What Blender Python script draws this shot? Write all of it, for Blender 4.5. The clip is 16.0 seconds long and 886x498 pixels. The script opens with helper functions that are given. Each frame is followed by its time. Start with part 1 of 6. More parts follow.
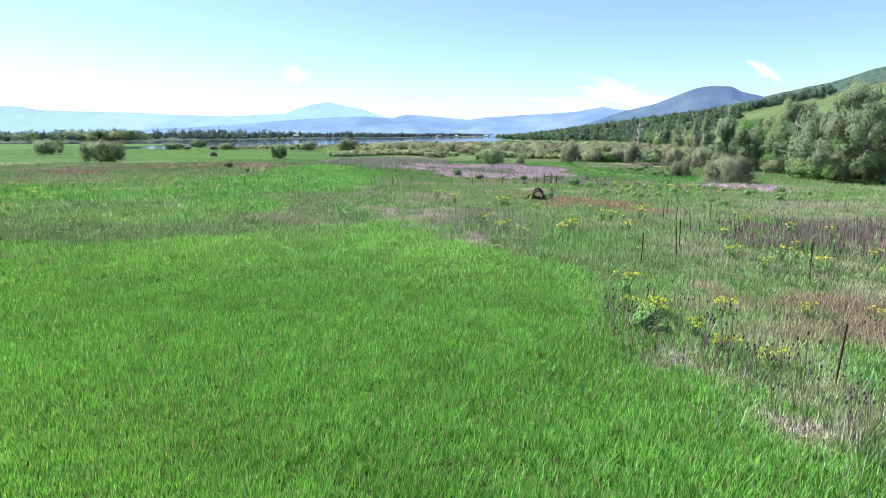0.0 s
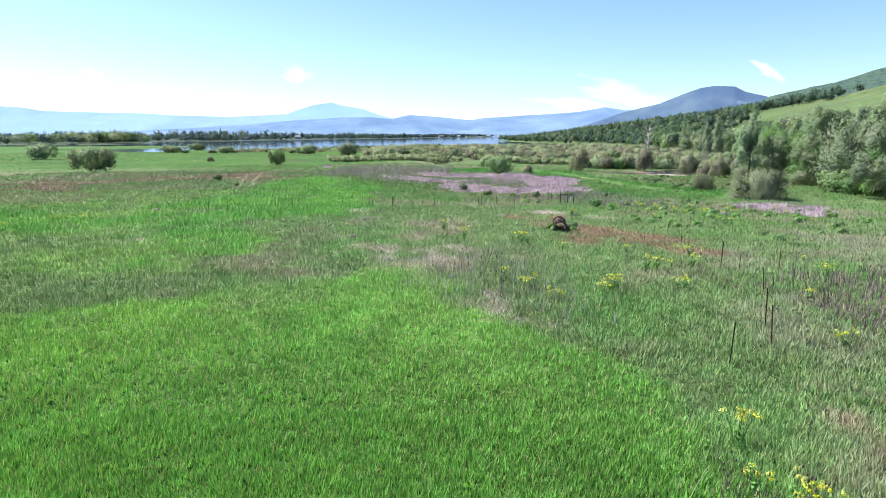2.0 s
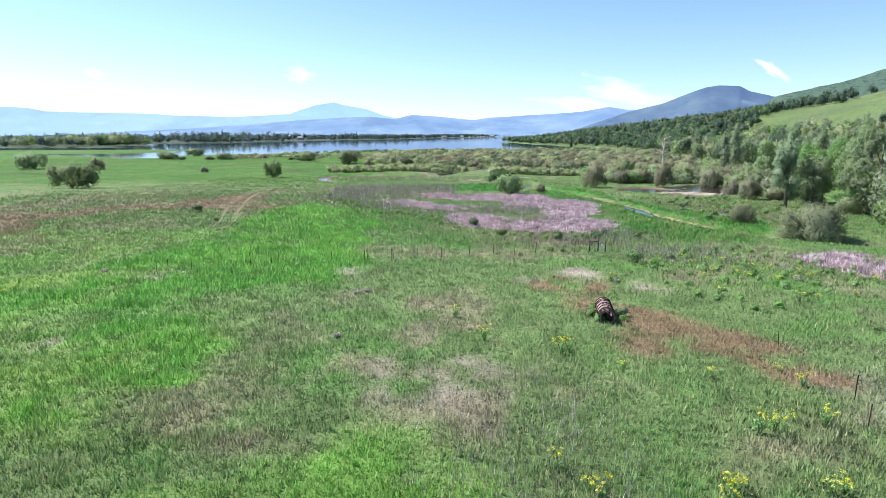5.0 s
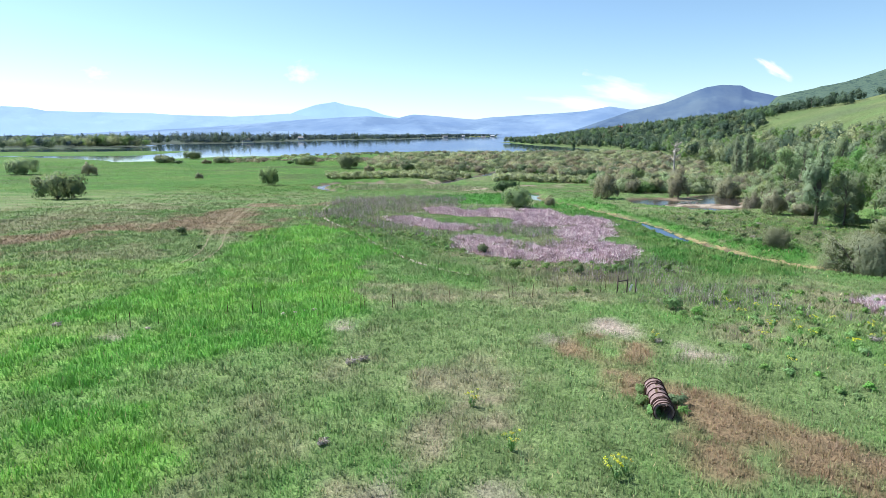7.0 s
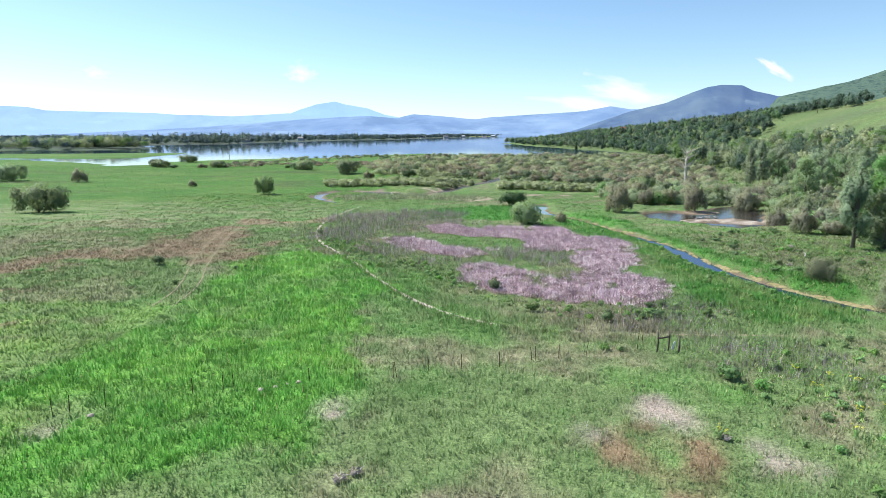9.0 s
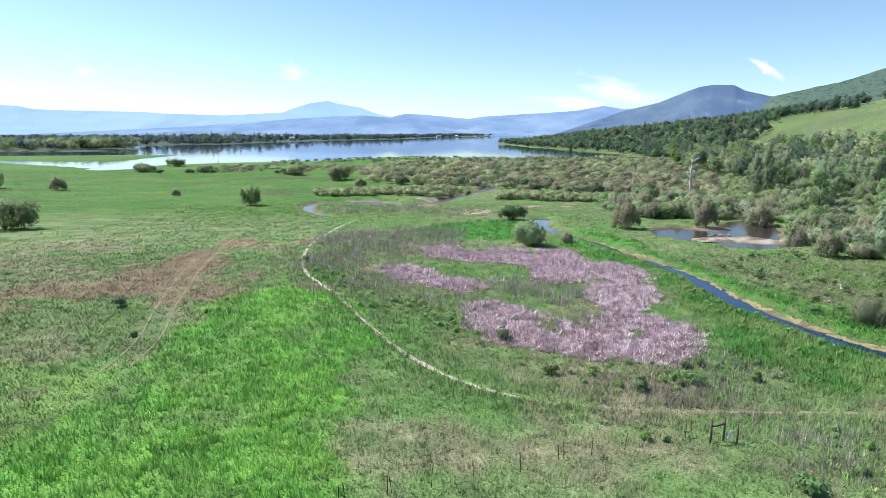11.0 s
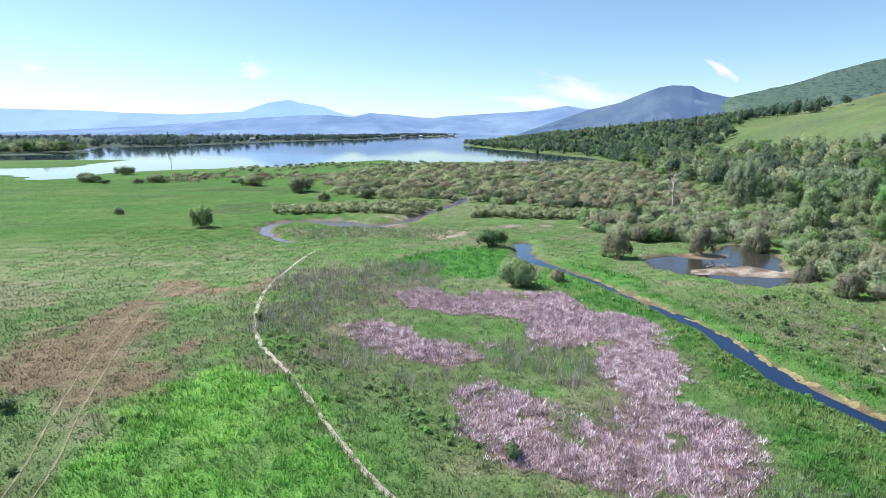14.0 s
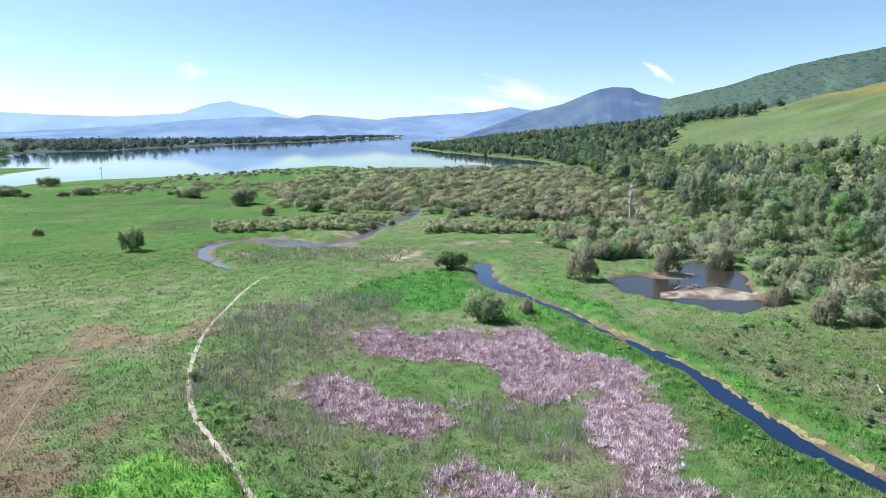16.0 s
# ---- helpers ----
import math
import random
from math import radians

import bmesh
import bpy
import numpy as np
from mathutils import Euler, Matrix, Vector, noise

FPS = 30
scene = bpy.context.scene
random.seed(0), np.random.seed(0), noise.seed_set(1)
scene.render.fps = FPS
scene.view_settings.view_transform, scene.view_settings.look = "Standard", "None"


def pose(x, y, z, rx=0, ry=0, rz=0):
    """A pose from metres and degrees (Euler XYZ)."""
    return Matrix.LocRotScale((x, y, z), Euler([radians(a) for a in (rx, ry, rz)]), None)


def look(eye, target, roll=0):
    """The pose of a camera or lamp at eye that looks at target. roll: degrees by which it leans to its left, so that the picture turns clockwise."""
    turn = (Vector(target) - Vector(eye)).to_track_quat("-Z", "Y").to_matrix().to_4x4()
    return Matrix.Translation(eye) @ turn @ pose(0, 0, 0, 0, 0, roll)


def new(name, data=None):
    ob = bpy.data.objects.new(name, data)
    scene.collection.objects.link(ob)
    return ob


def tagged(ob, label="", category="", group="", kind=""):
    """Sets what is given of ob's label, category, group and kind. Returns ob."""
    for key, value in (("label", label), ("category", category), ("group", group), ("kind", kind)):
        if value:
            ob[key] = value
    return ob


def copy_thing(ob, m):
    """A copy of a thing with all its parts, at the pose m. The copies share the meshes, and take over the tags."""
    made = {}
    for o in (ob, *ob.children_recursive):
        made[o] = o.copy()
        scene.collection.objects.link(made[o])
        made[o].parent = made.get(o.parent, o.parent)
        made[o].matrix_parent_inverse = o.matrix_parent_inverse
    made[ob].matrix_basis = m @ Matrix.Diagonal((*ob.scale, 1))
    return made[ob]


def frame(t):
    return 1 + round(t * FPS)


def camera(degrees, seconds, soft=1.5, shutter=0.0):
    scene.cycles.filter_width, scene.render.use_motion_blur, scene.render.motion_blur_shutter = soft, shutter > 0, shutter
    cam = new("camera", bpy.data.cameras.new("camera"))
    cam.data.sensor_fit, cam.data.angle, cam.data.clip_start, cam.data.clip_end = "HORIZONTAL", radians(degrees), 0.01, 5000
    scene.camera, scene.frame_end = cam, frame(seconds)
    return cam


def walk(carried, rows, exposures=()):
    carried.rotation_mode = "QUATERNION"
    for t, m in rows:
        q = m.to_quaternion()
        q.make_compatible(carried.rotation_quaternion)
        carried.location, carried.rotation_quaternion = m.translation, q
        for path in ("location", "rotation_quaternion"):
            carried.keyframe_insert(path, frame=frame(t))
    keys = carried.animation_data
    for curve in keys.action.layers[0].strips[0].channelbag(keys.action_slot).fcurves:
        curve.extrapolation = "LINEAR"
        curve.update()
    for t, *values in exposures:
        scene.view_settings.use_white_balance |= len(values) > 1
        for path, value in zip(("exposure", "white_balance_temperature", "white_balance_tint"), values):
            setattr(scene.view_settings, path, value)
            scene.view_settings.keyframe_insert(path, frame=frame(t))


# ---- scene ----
cam = camera(72.7, 16.0, 0.75)
METRES, EYE, TILT, LEAN, TURN = 66.0, 5.5, -10.75, 0.0, 0.0
ROWS = [
    (0.0, 0.0, 0.0, 0.0, 0.0, 0.0, -0.0),
    (0.5, -0.0021, 0.0277, 0.0084, 0.04, 0.0, 0.02),
    (1.0, -0.0039, 0.0535, 0.0186, 0.1, 0.0, 0.01),
    (1.5, -0.005, 0.0784, 0.03, 0.16, 0.01, 0.01),
    (2.0, -0.0056, 0.1025, 0.0427, 0.22, 0.02, 0.02),
    (2.5, -0.0065, 0.127, 0.0554, 0.28, 0.03, 0.01),
    (3.0, -0.0076, 0.1524, 0.0686, 0.33, 0.03, 0.01),
    (3.5, -0.0088, 0.1778, 0.0826, 0.38, 0.04, 0.01),
    (4.0, -0.0101, 0.2027, 0.0968, 0.43, 0.02, 0.02),
    (6.5, -0.0212, 0.3283, 0.162, 0.56, -0.09, -0.0),
    (7.0, -0.0236, 0.355, 0.1746, 0.58, -0.1, 0.0),
    (7.5, -0.0261, 0.3823, 0.1873, 0.6, -0.11, -0.02),
    (8.0, -0.0286, 0.41, 0.2006, 0.6, -0.11, -0.02),
    (8.5, -0.0314, 0.4388, 0.2143, 0.59, -0.12, -0.01),
    (9.0, -0.0346, 0.4672, 0.2289, 0.6, -0.15, -0.03),
    (11.5, -0.05, 0.6167, 0.3038, -0.52, -0.26, 0.13),
    (12.0, -0.054, 0.6478, 0.3191, -1.1, -0.29, 0.24),
    (12.5, -0.0577, 0.6794, 0.3347, -1.64, -0.3, 0.34),
    (13.0, -0.0618, 0.711, 0.3506, -1.88, -0.3, 0.36),
    (13.5, -0.0655, 0.742, 0.3664, -2.18, -0.31, 0.41),
    (14.0, -0.0701, 0.7728, 0.3829, -3.4, -0.35, 0.67),
    (14.5, -0.0731, 0.8042, 0.3986, -4.85, -0.33, 1.04),
    (15.0, -0.0771, 0.833, 0.4148, -6.58, -0.35, 1.45),
    (15.5, -0.0807, 0.861, 0.4311, -7.75, -0.36, 1.74),
    (16.0, -0.0829, 0.8892, 0.4472, -8.3, -0.37, 1.85),
]
exposure_rows = [(0.0, 1.0, 6250, 10), (6.0, 0.86, 6250, 10), (11.0, 0.78, 6200, 11), (16.0, 0.72, 6150, 12)]
walk(cam, [(t, pose(0, 0, EYE, TILT, LEAN, TURN) @ pose(METRES * x, METRES * y, METRES * z, 90 + pitch, roll, yaw)) for t, x, y, z, yaw, pitch, roll in ROWS], exposure_rows)

# ---- sky, sun ----
SUN_EL, SUN_AZ = 50.0, -66.0        # degrees; azimuth from straight ahead, minus is to the left
world = bpy.data.worlds.new("sky")
scene.world = world
world.use_nodes = True
wn, wl = world.node_tree.nodes, world.node_tree.links
sky = wn.new("ShaderNodeTexSky")
sky.sky_type, sky.sun_disc = "NISHITA", False
sky.sun_elevation, sky.sun_rotation = radians(SUN_EL), radians(SUN_AZ % 360)
sky.altitude, sky.air_density, sky.dust_density, sky.ozone_density = 1500, 1.0, 1.2, 1.5
wn["Background"].inputs["Strength"].default_value = 0.10
thin = wn.new("ShaderNodeMix")
thin.data_type, thin.blend_type = "RGBA", "MULTIPLY"
thin.inputs[0].default_value, thin.inputs[7].default_value = 1.0, (0.92, 1.0, 0.98, 1)
wl.new(sky.outputs[0], thin.inputs[6])
wl.new(thin.outputs[2], wn["Background"].inputs["Color"])
sun = new("sun", bpy.data.lights.new("sun", "SUN"))
sun.data.energy, sun.data.angle, sun.data.color = 5.0, radians(0.53), (1.0, 0.96, 0.9)
sun_dir = Vector((math.sin(radians(SUN_AZ)) * math.cos(radians(SUN_EL)), math.cos(radians(SUN_AZ)) * math.cos(radians(SUN_EL)), math.sin(radians(SUN_EL))))
sun.matrix_world = look(sun_dir * 300, (0, 0, 0))

# ---- materials ----


def material(name):
    m = bpy.data.materials.new(name)
    m.use_nodes = True
    return m, m.node_tree.nodes, m.node_tree.links, m.node_tree.nodes["Principled BSDF"]


def noise_node(n, l, scale, detail=4.0, rough=0.6, coord="Object"):
    tc = n.new("ShaderNodeTexCoord")
    tex = n.new("ShaderNodeTexNoise")
    tex.inputs["Scale"].default_value, tex.inputs["Detail"].default_value, tex.inputs["Roughness"].default_value = scale, detail, rough
    l.new(tc.outputs[coord], tex.inputs["Vector"])
    return tex


def ramp_node(n, l, source, low, high, a=0.3, b=0.7):
    r = n.new("ShaderNodeValToRGB")
    r.color_ramp.elements[0].position, r.color_ramp.elements[1].position = a, b
    r.color_ramp.elements[0].color, r.color_ramp.elements[1].color = (*low, 1), (*high, 1)
    l.new(source, r.inputs[0])
    return r


def mix_node(n, l, kind, fac, a, b):
    m = n.new("ShaderNodeMix")
    m.data_type, m.blend_type = "RGBA", kind
    for sock, value in ((0, fac), (6, a), (7, b)):
        if isinstance(value, (int, float)):
            m.inputs[sock].default_value = value
        elif isinstance(value, tuple):
            m.inputs[sock].default_value = (*value, 1)
        else:
            l.new(value, m.inputs[sock])
    return m.outputs[2]


def bump(n, l, height, strength, distance, bsdf):
    b = n.new("ShaderNodeBump")
    b.inputs["Strength"].default_value, b.inputs["Distance"].default_value = strength, distance
    l.new(height, b.inputs["Height"])
    l.new(b.outputs[0], bsdf.inputs["Normal"])


def plain(name, low, high, scale, rough=0.7, metal=0.0, relief=0.3, depth=0.02, coord="Object", spec=0.4):
    """Two mottled colours at two scales, with fine relief."""
    m, n, l, p = material(name)
    big, small = noise_node(n, l, scale, 5, 0.6, coord), noise_node(n, l, scale * 9, 4, 0.7, coord)
    c = ramp_node(n, l, big.outputs[0], low, high)
    c2 = ramp_node(n, l, small.outputs[0], (0.72, 0.72, 0.72), (1.15, 1.15, 1.15))
    l.new(mix_node(n, l, "MULTIPLY", 1.0, c.outputs[0], c2.outputs[0]), p.inputs["Base Color"])
    p.inputs["Roughness"].default_value, p.inputs["Metallic"].default_value = rough, metal
    p.inputs["Specular IOR Level"].default_value = spec
    if relief:
        bump(n, l, small.outputs[0], relief, depth, p)
    return m


def leafy(name, glow=0.35, tint=None, vary=0.09, rough=0.55):
    """Leaves and blades: own colour from the mesh (or tint), light passing through."""
    m, n, l, p = material(name)
    out = n["Material Output"]
    if tint is None:
        a = n.new("ShaderNodeAttribute")
        a.attribute_name = "tint"
        col = a.outputs["Color"]
    else:
        island = n.new("ShaderNodeNewGeometry")
        info = n.new("ShaderNodeObjectInfo")
        r = ramp_node(n, l, island.outputs["Random Per Island"], tuple(c * (1 - vary) for c in tint), tuple(c * (1 + vary) for c in tint), 0, 1)
        hue = n.new("ShaderNodeHueSaturation")
        l.new(r.outputs[0], hue.inputs["Color"])
        for sock, lo, hi in (("Hue", 0.495, 0.525), ("Saturation", 0.75, 1.1), ("Value", 0.78, 1.2)):
            mp = n.new("ShaderNodeMapRange")
            mp.inputs[3].default_value, mp.inputs[4].default_value = lo, hi
            if sock == "Saturation":
                w = n.new("ShaderNodeMath")
                w.operation = "FRACT"
                w2 = n.new("ShaderNodeMath")
                w2.operation = "MULTIPLY"
                w2.inputs[1].default_value = 7.31
                l.new(info.outputs["Random"], w2.inputs[0])
                l.new(w2.outputs[0], w.inputs[0])
                l.new(w.outputs[0], mp.inputs[0])
            else:
                l.new(info.outputs["Random"], mp.inputs[0])
            l.new(mp.outputs[0], hue.inputs[sock])
        col = hue.outputs[0]
    l.new(col, p.inputs["Base Color"])
    p.inputs["Roughness"].default_value = rough
    p.inputs["Specular IOR Level"].default_value = 0.10
    t = n.new("ShaderNodeBsdfTranslucent")
    l.new(mix_node(n, l, "MULTIPLY", 1.0, col, (1.12, 1.12, 0.8)), t.inputs["Color"])
    mx = n.new("ShaderNodeMixShader")
    mx.inputs[0].default_value = glow
    l.new(p.outputs[0], mx.inputs[1])
    l.new(t.outputs[0], mx.inputs[2])
    l.new(mx.outputs[0], out.inputs["Surface"])
    return m


def ground_material():
    m, n, l, p = material("meadow_ground")
    a = n.new("ShaderNodeAttribute")
    a.attribute_name = "tint"
    one, two = noise_node(n, l, 0.35, 6, 0.65), noise_node(n, l, 6.0, 5, 0.7)
    c1 = ramp_node(n, l, one.outputs[0], (0.7, 0.72, 0.7), (1.25, 1.2, 1.2))
    c2 = ramp_node(n, l, two.outputs[0], (0.42, 0.43, 0.43), (1.55, 1.5, 1.42), 0.3, 0.7)
    c = mix_node(n, l, "MULTIPLY", 1.0, a.outputs["Color"], c1.outputs[0])
    l.new(mix_node(n, l, "MULTIPLY", 1.0, c, c2.outputs[0]), p.inputs["Base Color"])
    p.inputs["Roughness"].default_value, p.inputs["Specular IOR Level"].default_value = 0.95, 0.1
    bump(n, l, two.outputs[0], 0.9, 0.15, p)
    return m


def water_material(name, colour, rough, scale, relief):
    m, n, l, p = material(name)
    w = noise_node(n, l, scale, 3, 0.6)
    big = noise_node(n, l, scale * 0.02, 4, 0.6)
    l.new(ramp_node(n, l, big.outputs[0], tuple(c * 0.8 for c in colour), tuple(c * 1.2 for c in colour)).outputs[0], p.inputs["Base Color"])
    p.inputs["Roughness"].default_value, p.inputs["IOR"].default_value = rough, 1.33
    bump(n, l, w.outputs[0], relief, 0.05, p)
    return m


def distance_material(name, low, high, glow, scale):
    """Far mountains in blue air: a backdrop with its haze put in as emission."""
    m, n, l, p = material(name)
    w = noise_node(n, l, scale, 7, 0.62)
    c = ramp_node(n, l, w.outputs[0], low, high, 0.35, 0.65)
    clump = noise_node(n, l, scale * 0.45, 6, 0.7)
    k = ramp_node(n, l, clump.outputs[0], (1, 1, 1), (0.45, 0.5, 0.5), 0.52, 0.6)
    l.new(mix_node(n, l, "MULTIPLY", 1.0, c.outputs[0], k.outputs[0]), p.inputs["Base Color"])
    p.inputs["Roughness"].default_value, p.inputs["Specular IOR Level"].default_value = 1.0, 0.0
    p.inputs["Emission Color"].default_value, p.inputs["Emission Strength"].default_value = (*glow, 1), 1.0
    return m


M_GROUND = ground_material()
M_GRASS = leafy("grass_blades", 0.40)
M_REED = leafy("dry_reed_leaves", 0.18, rough=0.5)
M_CREEK = water_material("creek_water", (0.010, 0.024, 0.06), 0.04, 2.5, 0.06)
M_RIVER = water_material("river_water", (0.12, 0.11, 0.12), 0.22, 2.5, 0.16)
M_POND = water_material("pond_water", (0.038, 0.033, 0.03), 0.12, 3.0, 0.12)
M_LAKE = water_material("lake_water", (0.03, 0.06, 0.09), 0.05, 1.2, 0.035)
M_SILVER = leafy("silver_willow_leaves", 0.45, (0.23, 0.29, 0.17))
M_SAGE = leafy("sage_willow_leaves", 0.45, (0.32, 0.375, 0.235))
M_OLIVE = leafy("olive_willow_leaves", 0.45, (0.24, 0.30, 0.165))
M_BROWNISH = leafy("budding_willow_twigs", 0.45, (0.27, 0.265, 0.19))
M_TWIGGY = leafy("feathery_willow_leaves", 0.45, (0.27, 0.30, 0.185))
M_GREEN = leafy("green_leaves", 0.45, (0.165, 0.285, 0.095))
M_DARK = leafy("dark_leaves", 0.40, (0.085, 0.14, 0.06))
M_POPLAR = leafy("poplar_leaves", 0.45, (0.235, 0.30, 0.185))
M_WEED = leafy("weed_leaves", 0.35, (0.20, 0.34, 0.10))
M_STALK = leafy("dead_stalks", 0.1, (0.17, 0.125, 0.10))
M_SHRUB = leafy("shrub_leaves", 0.35, (0.14, 0.215, 0.085))
M_YELLOW = leafy("yellow_petals", 0.3, (0.66, 0.62, 0.07), 0.2)
M_BARK = plain("grey_bark", (0.10, 0.085, 0.07), (0.22, 0.19, 0.16), 3.0, 0.9, 0, 0.6, 0.02)
M_DEADWOOD = plain("bleached_wood", (0.30, 0.27, 0.24), (0.50, 0.46, 0.42), 3.0, 0.85, 0, 0.4, 0.01)
M_POST = plain("rusty_steel", (0.06, 0.035, 0.025), (0.14, 0.07, 0.04), 14.0, 0.75, 0.4, 0.4, 0.003)
M_TIMBER = plain("weathered_dark_timber", (0.05, 0.04, 0.035), (0.14, 0.11, 0.09), 7.0, 0.85, 0, 0.5, 0.01)
M_STAVE = plain("weathered_stave_wood", (0.16, 0.11, 0.105), (0.30, 0.215, 0.205), 5.0, 0.8, 0, 0.5, 0.01)
M_BAND = plain("rusted_band", (0.035, 0.022, 0.02), (0.10, 0.05, 0.035), 18.0, 0.7, 0.5, 0.3, 0.003)
M_CLOTH = plain("white_sheet", (0.7, 0.7, 0.68), (0.82, 0.82, 0.8), 8.0, 0.8, 0, 0.2, 0.01)
M_RUT = plain("dry_rut_earth", (0.18, 0.17, 0.10), (0.29, 0.255, 0.17), 0.9, 0.95, 0, 0.6, 0.03, spec=0.1)
M_PATH = plain("trodden_earth", (0.30, 0.26, 0.21), (0.47, 0.42, 0.36), 0.9, 0.95, 0, 0.6, 0.03, spec=0.1)
M_GRAVEL = plain("pale_gravel", (0.30, 0.26, 0.215), (0.50, 0.45, 0.39), 1.2, 0.95, 0, 0.8, 0.05, spec=0.1)
M_DEADTWIG = leafy("dead_twigs", 0.2, (0.40, 0.36, 0.33))
M_SCUM = plain("dry_algae_mat", (0.15, 0.14, 0.06), (0.31, 0.26, 0.14), 2.0, 0.9, 0, 0.6, 0.03, spec=0.15)
M_HOUSE = plain("pale_house_wall", (0.36, 0.37, 0.40), (0.52, 0.53, 0.55), 0.6, 0.8, 0, 0, 0)
M_ROOF = plain("grey_roof", (0.16, 0.15, 0.16), (0.28, 0.26, 0.26), 0.8, 0.8, 0, 0, 0)
M_REDROOF = plain("red_roof", (0.28, 0.07, 0.05), (0.38, 0.11, 0.08), 0.8, 0.8, 0, 0, 0)
M_WINDOW = plain("dark_window", (0.03, 0.04, 0.05), (0.06, 0.07, 0.08), 1.0, 0.2, 0, 0, 0)

# ---- numbers over the plan ----


def lattice(i, j, seed):
    h = (i * 374761393 + j * 668265263 + seed * 974634777) & 0xFFFFFFFF
    h = ((h ^ (h >> 13)) * 1274126177) & 0xFFFFFFFF
    return ((h ^ (h >> 16)) & 0xFFFF) / 65535.0


def vnoise(x, y, size, seed=0):
    """Smooth value noise from 0 to 1, with lumps about size metres wide."""
    x, y = np.asarray(x, float) / size, np.asarray(y, float) / size
    i, j = np.floor(x).astype(np.int64), np.floor(y).astype(np.int64)
    u, v = x - i, y - j
    u, v = u * u * (3 - 2 * u), v * v * (3 - 2 * v)
    a, b = lattice(i, j, seed), lattice(i + 1, j, seed)
    c, d = lattice(i, j + 1, seed), lattice(i + 1, j + 1, seed)
    return (a + (b - a) * u) * (1 - v) + (c + (d - c) * u) * v


def fbm(x, y, size, seed=0, octaves=4):
    total, amp, norm = 0.0, 1.0, 0.0
    for k in range(octaves):
        total = total + amp * vnoise(x, y, size / 2 ** k, seed + 17 * k)
        norm += amp
        amp *= 0.55
    return total / norm


def step(a, b, v):
    v = np.clip((np.asarray(v, float) - a) / (b - a), 0, 1)
    return v * v * (3 - 2 * v)


def inside(poly, x, y):
    x, y = np.asarray(x, float), np.asarray(y, float)
    r = np.zeros(x.shape, bool)
    for (x0, y0), (x1, y1) in zip(poly, poly[1:] + poly[:1]):
        if y0 != y1:
            r ^= ((y0 > y) != (y1 > y)) & (x < (x1 - x0) * (y - y0) / (y1 - y0) + x0)
    return r


def edge_distance(line, x, y, closed=False):
    x, y = np.asarray(x, float), np.asarray(y, float)
    far = np.full(x.shape, 1e9)
    lx, ly = [p[0] for p in line], [p[1] for p in line]
    reach = 60 if closed else 12
    close = (x > min(lx) - reach) & (x < max(lx) + reach) & (y > min(ly) - reach) & (y < max(ly) + reach)
    if not close.any():
        return far
    x, y = x[close], y[close]
    best = np.full(x.shape, 1e9)
    ends = line[1:] + line[:1] if closed else line[1:]
    for (x0, y0), (x1, y1) in zip(line, ends):
        dx, dy = x1 - x0, y1 - y0
        t = np.clip(((x - x0) * dx + (y - y0) * dy) / max(dx * dx + dy * dy, 1e-9), 0, 1)
        best = np.minimum(best, (x - x0 - t * dx) ** 2 + (y - y0 - t * dy) ** 2)
    far[close] = np.sqrt(best)
    return far


def soft(poly, x, y, rag=1.0, seed=3):
    """1 inside a patch, 0 outside, with a ragged and feathered edge."""
    x, y = np.asarray(x, float), np.asarray(y, float)
    p = np.array(poly)
    m = np.zeros(x.shape)
    k = (x > p[:, 0].min() - 8) & (x < p[:, 0].max() + 8) & (y > p[:, 1].min() - 8) & (y < p[:, 1].max() + 8)
    if k.any():
        x, y = x[k], y[k]
        d = edge_distance(poly, x, y, True) * np.where(inside(poly, x, y), -1, 1)
        d = d + rag * (3.2 * (vnoise(x, y, 6.0, seed + 5) - 0.5) + 2.2 * (vnoise(x, y, 1.9, seed) - 0.5) + 1.2 * (vnoise(x, y, 0.7, seed + 9) - 0.5))
        m[k] = np.clip(0.5 - d / (0.35 + 0.9 * rag), 0, 1)
    return m


def smooth_line(points, n=8):
    """A curve through the points."""
    p = [points[0], *points, points[-1]]
    out = []
    for a, b, c, d in zip(p, p[1:], p[2:], p[3:]):
        for k in range(n):
            t = k / n
            out.append(tuple(0.5 * (2 * b[i] + (c[i] - a[i]) * t + (2 * a[i] - 5 * b[i] + 4 * c[i] - d[i]) * t * t + (3 * b[i] - a[i] - 3 * c[i] + d[i]) * t ** 3) for i in range(len(b))))
    return out + [tuple(points[-1])]


LAKE_Z = -3.6


def level(y):
    """The water's height along creek and river, falling towards the lake."""
    return np.interp(y, [130, 160, 175, 195, 230], [-2.0, -2.4, -2.8, -3.3, -3.5])


def out(points):
    """Places about the lake, moved outwards from the end of the flight."""
    return [(-5.5 + (x + 5.5) * 1.06, 63 + (y - 63) * 1.06) for x, y in points]


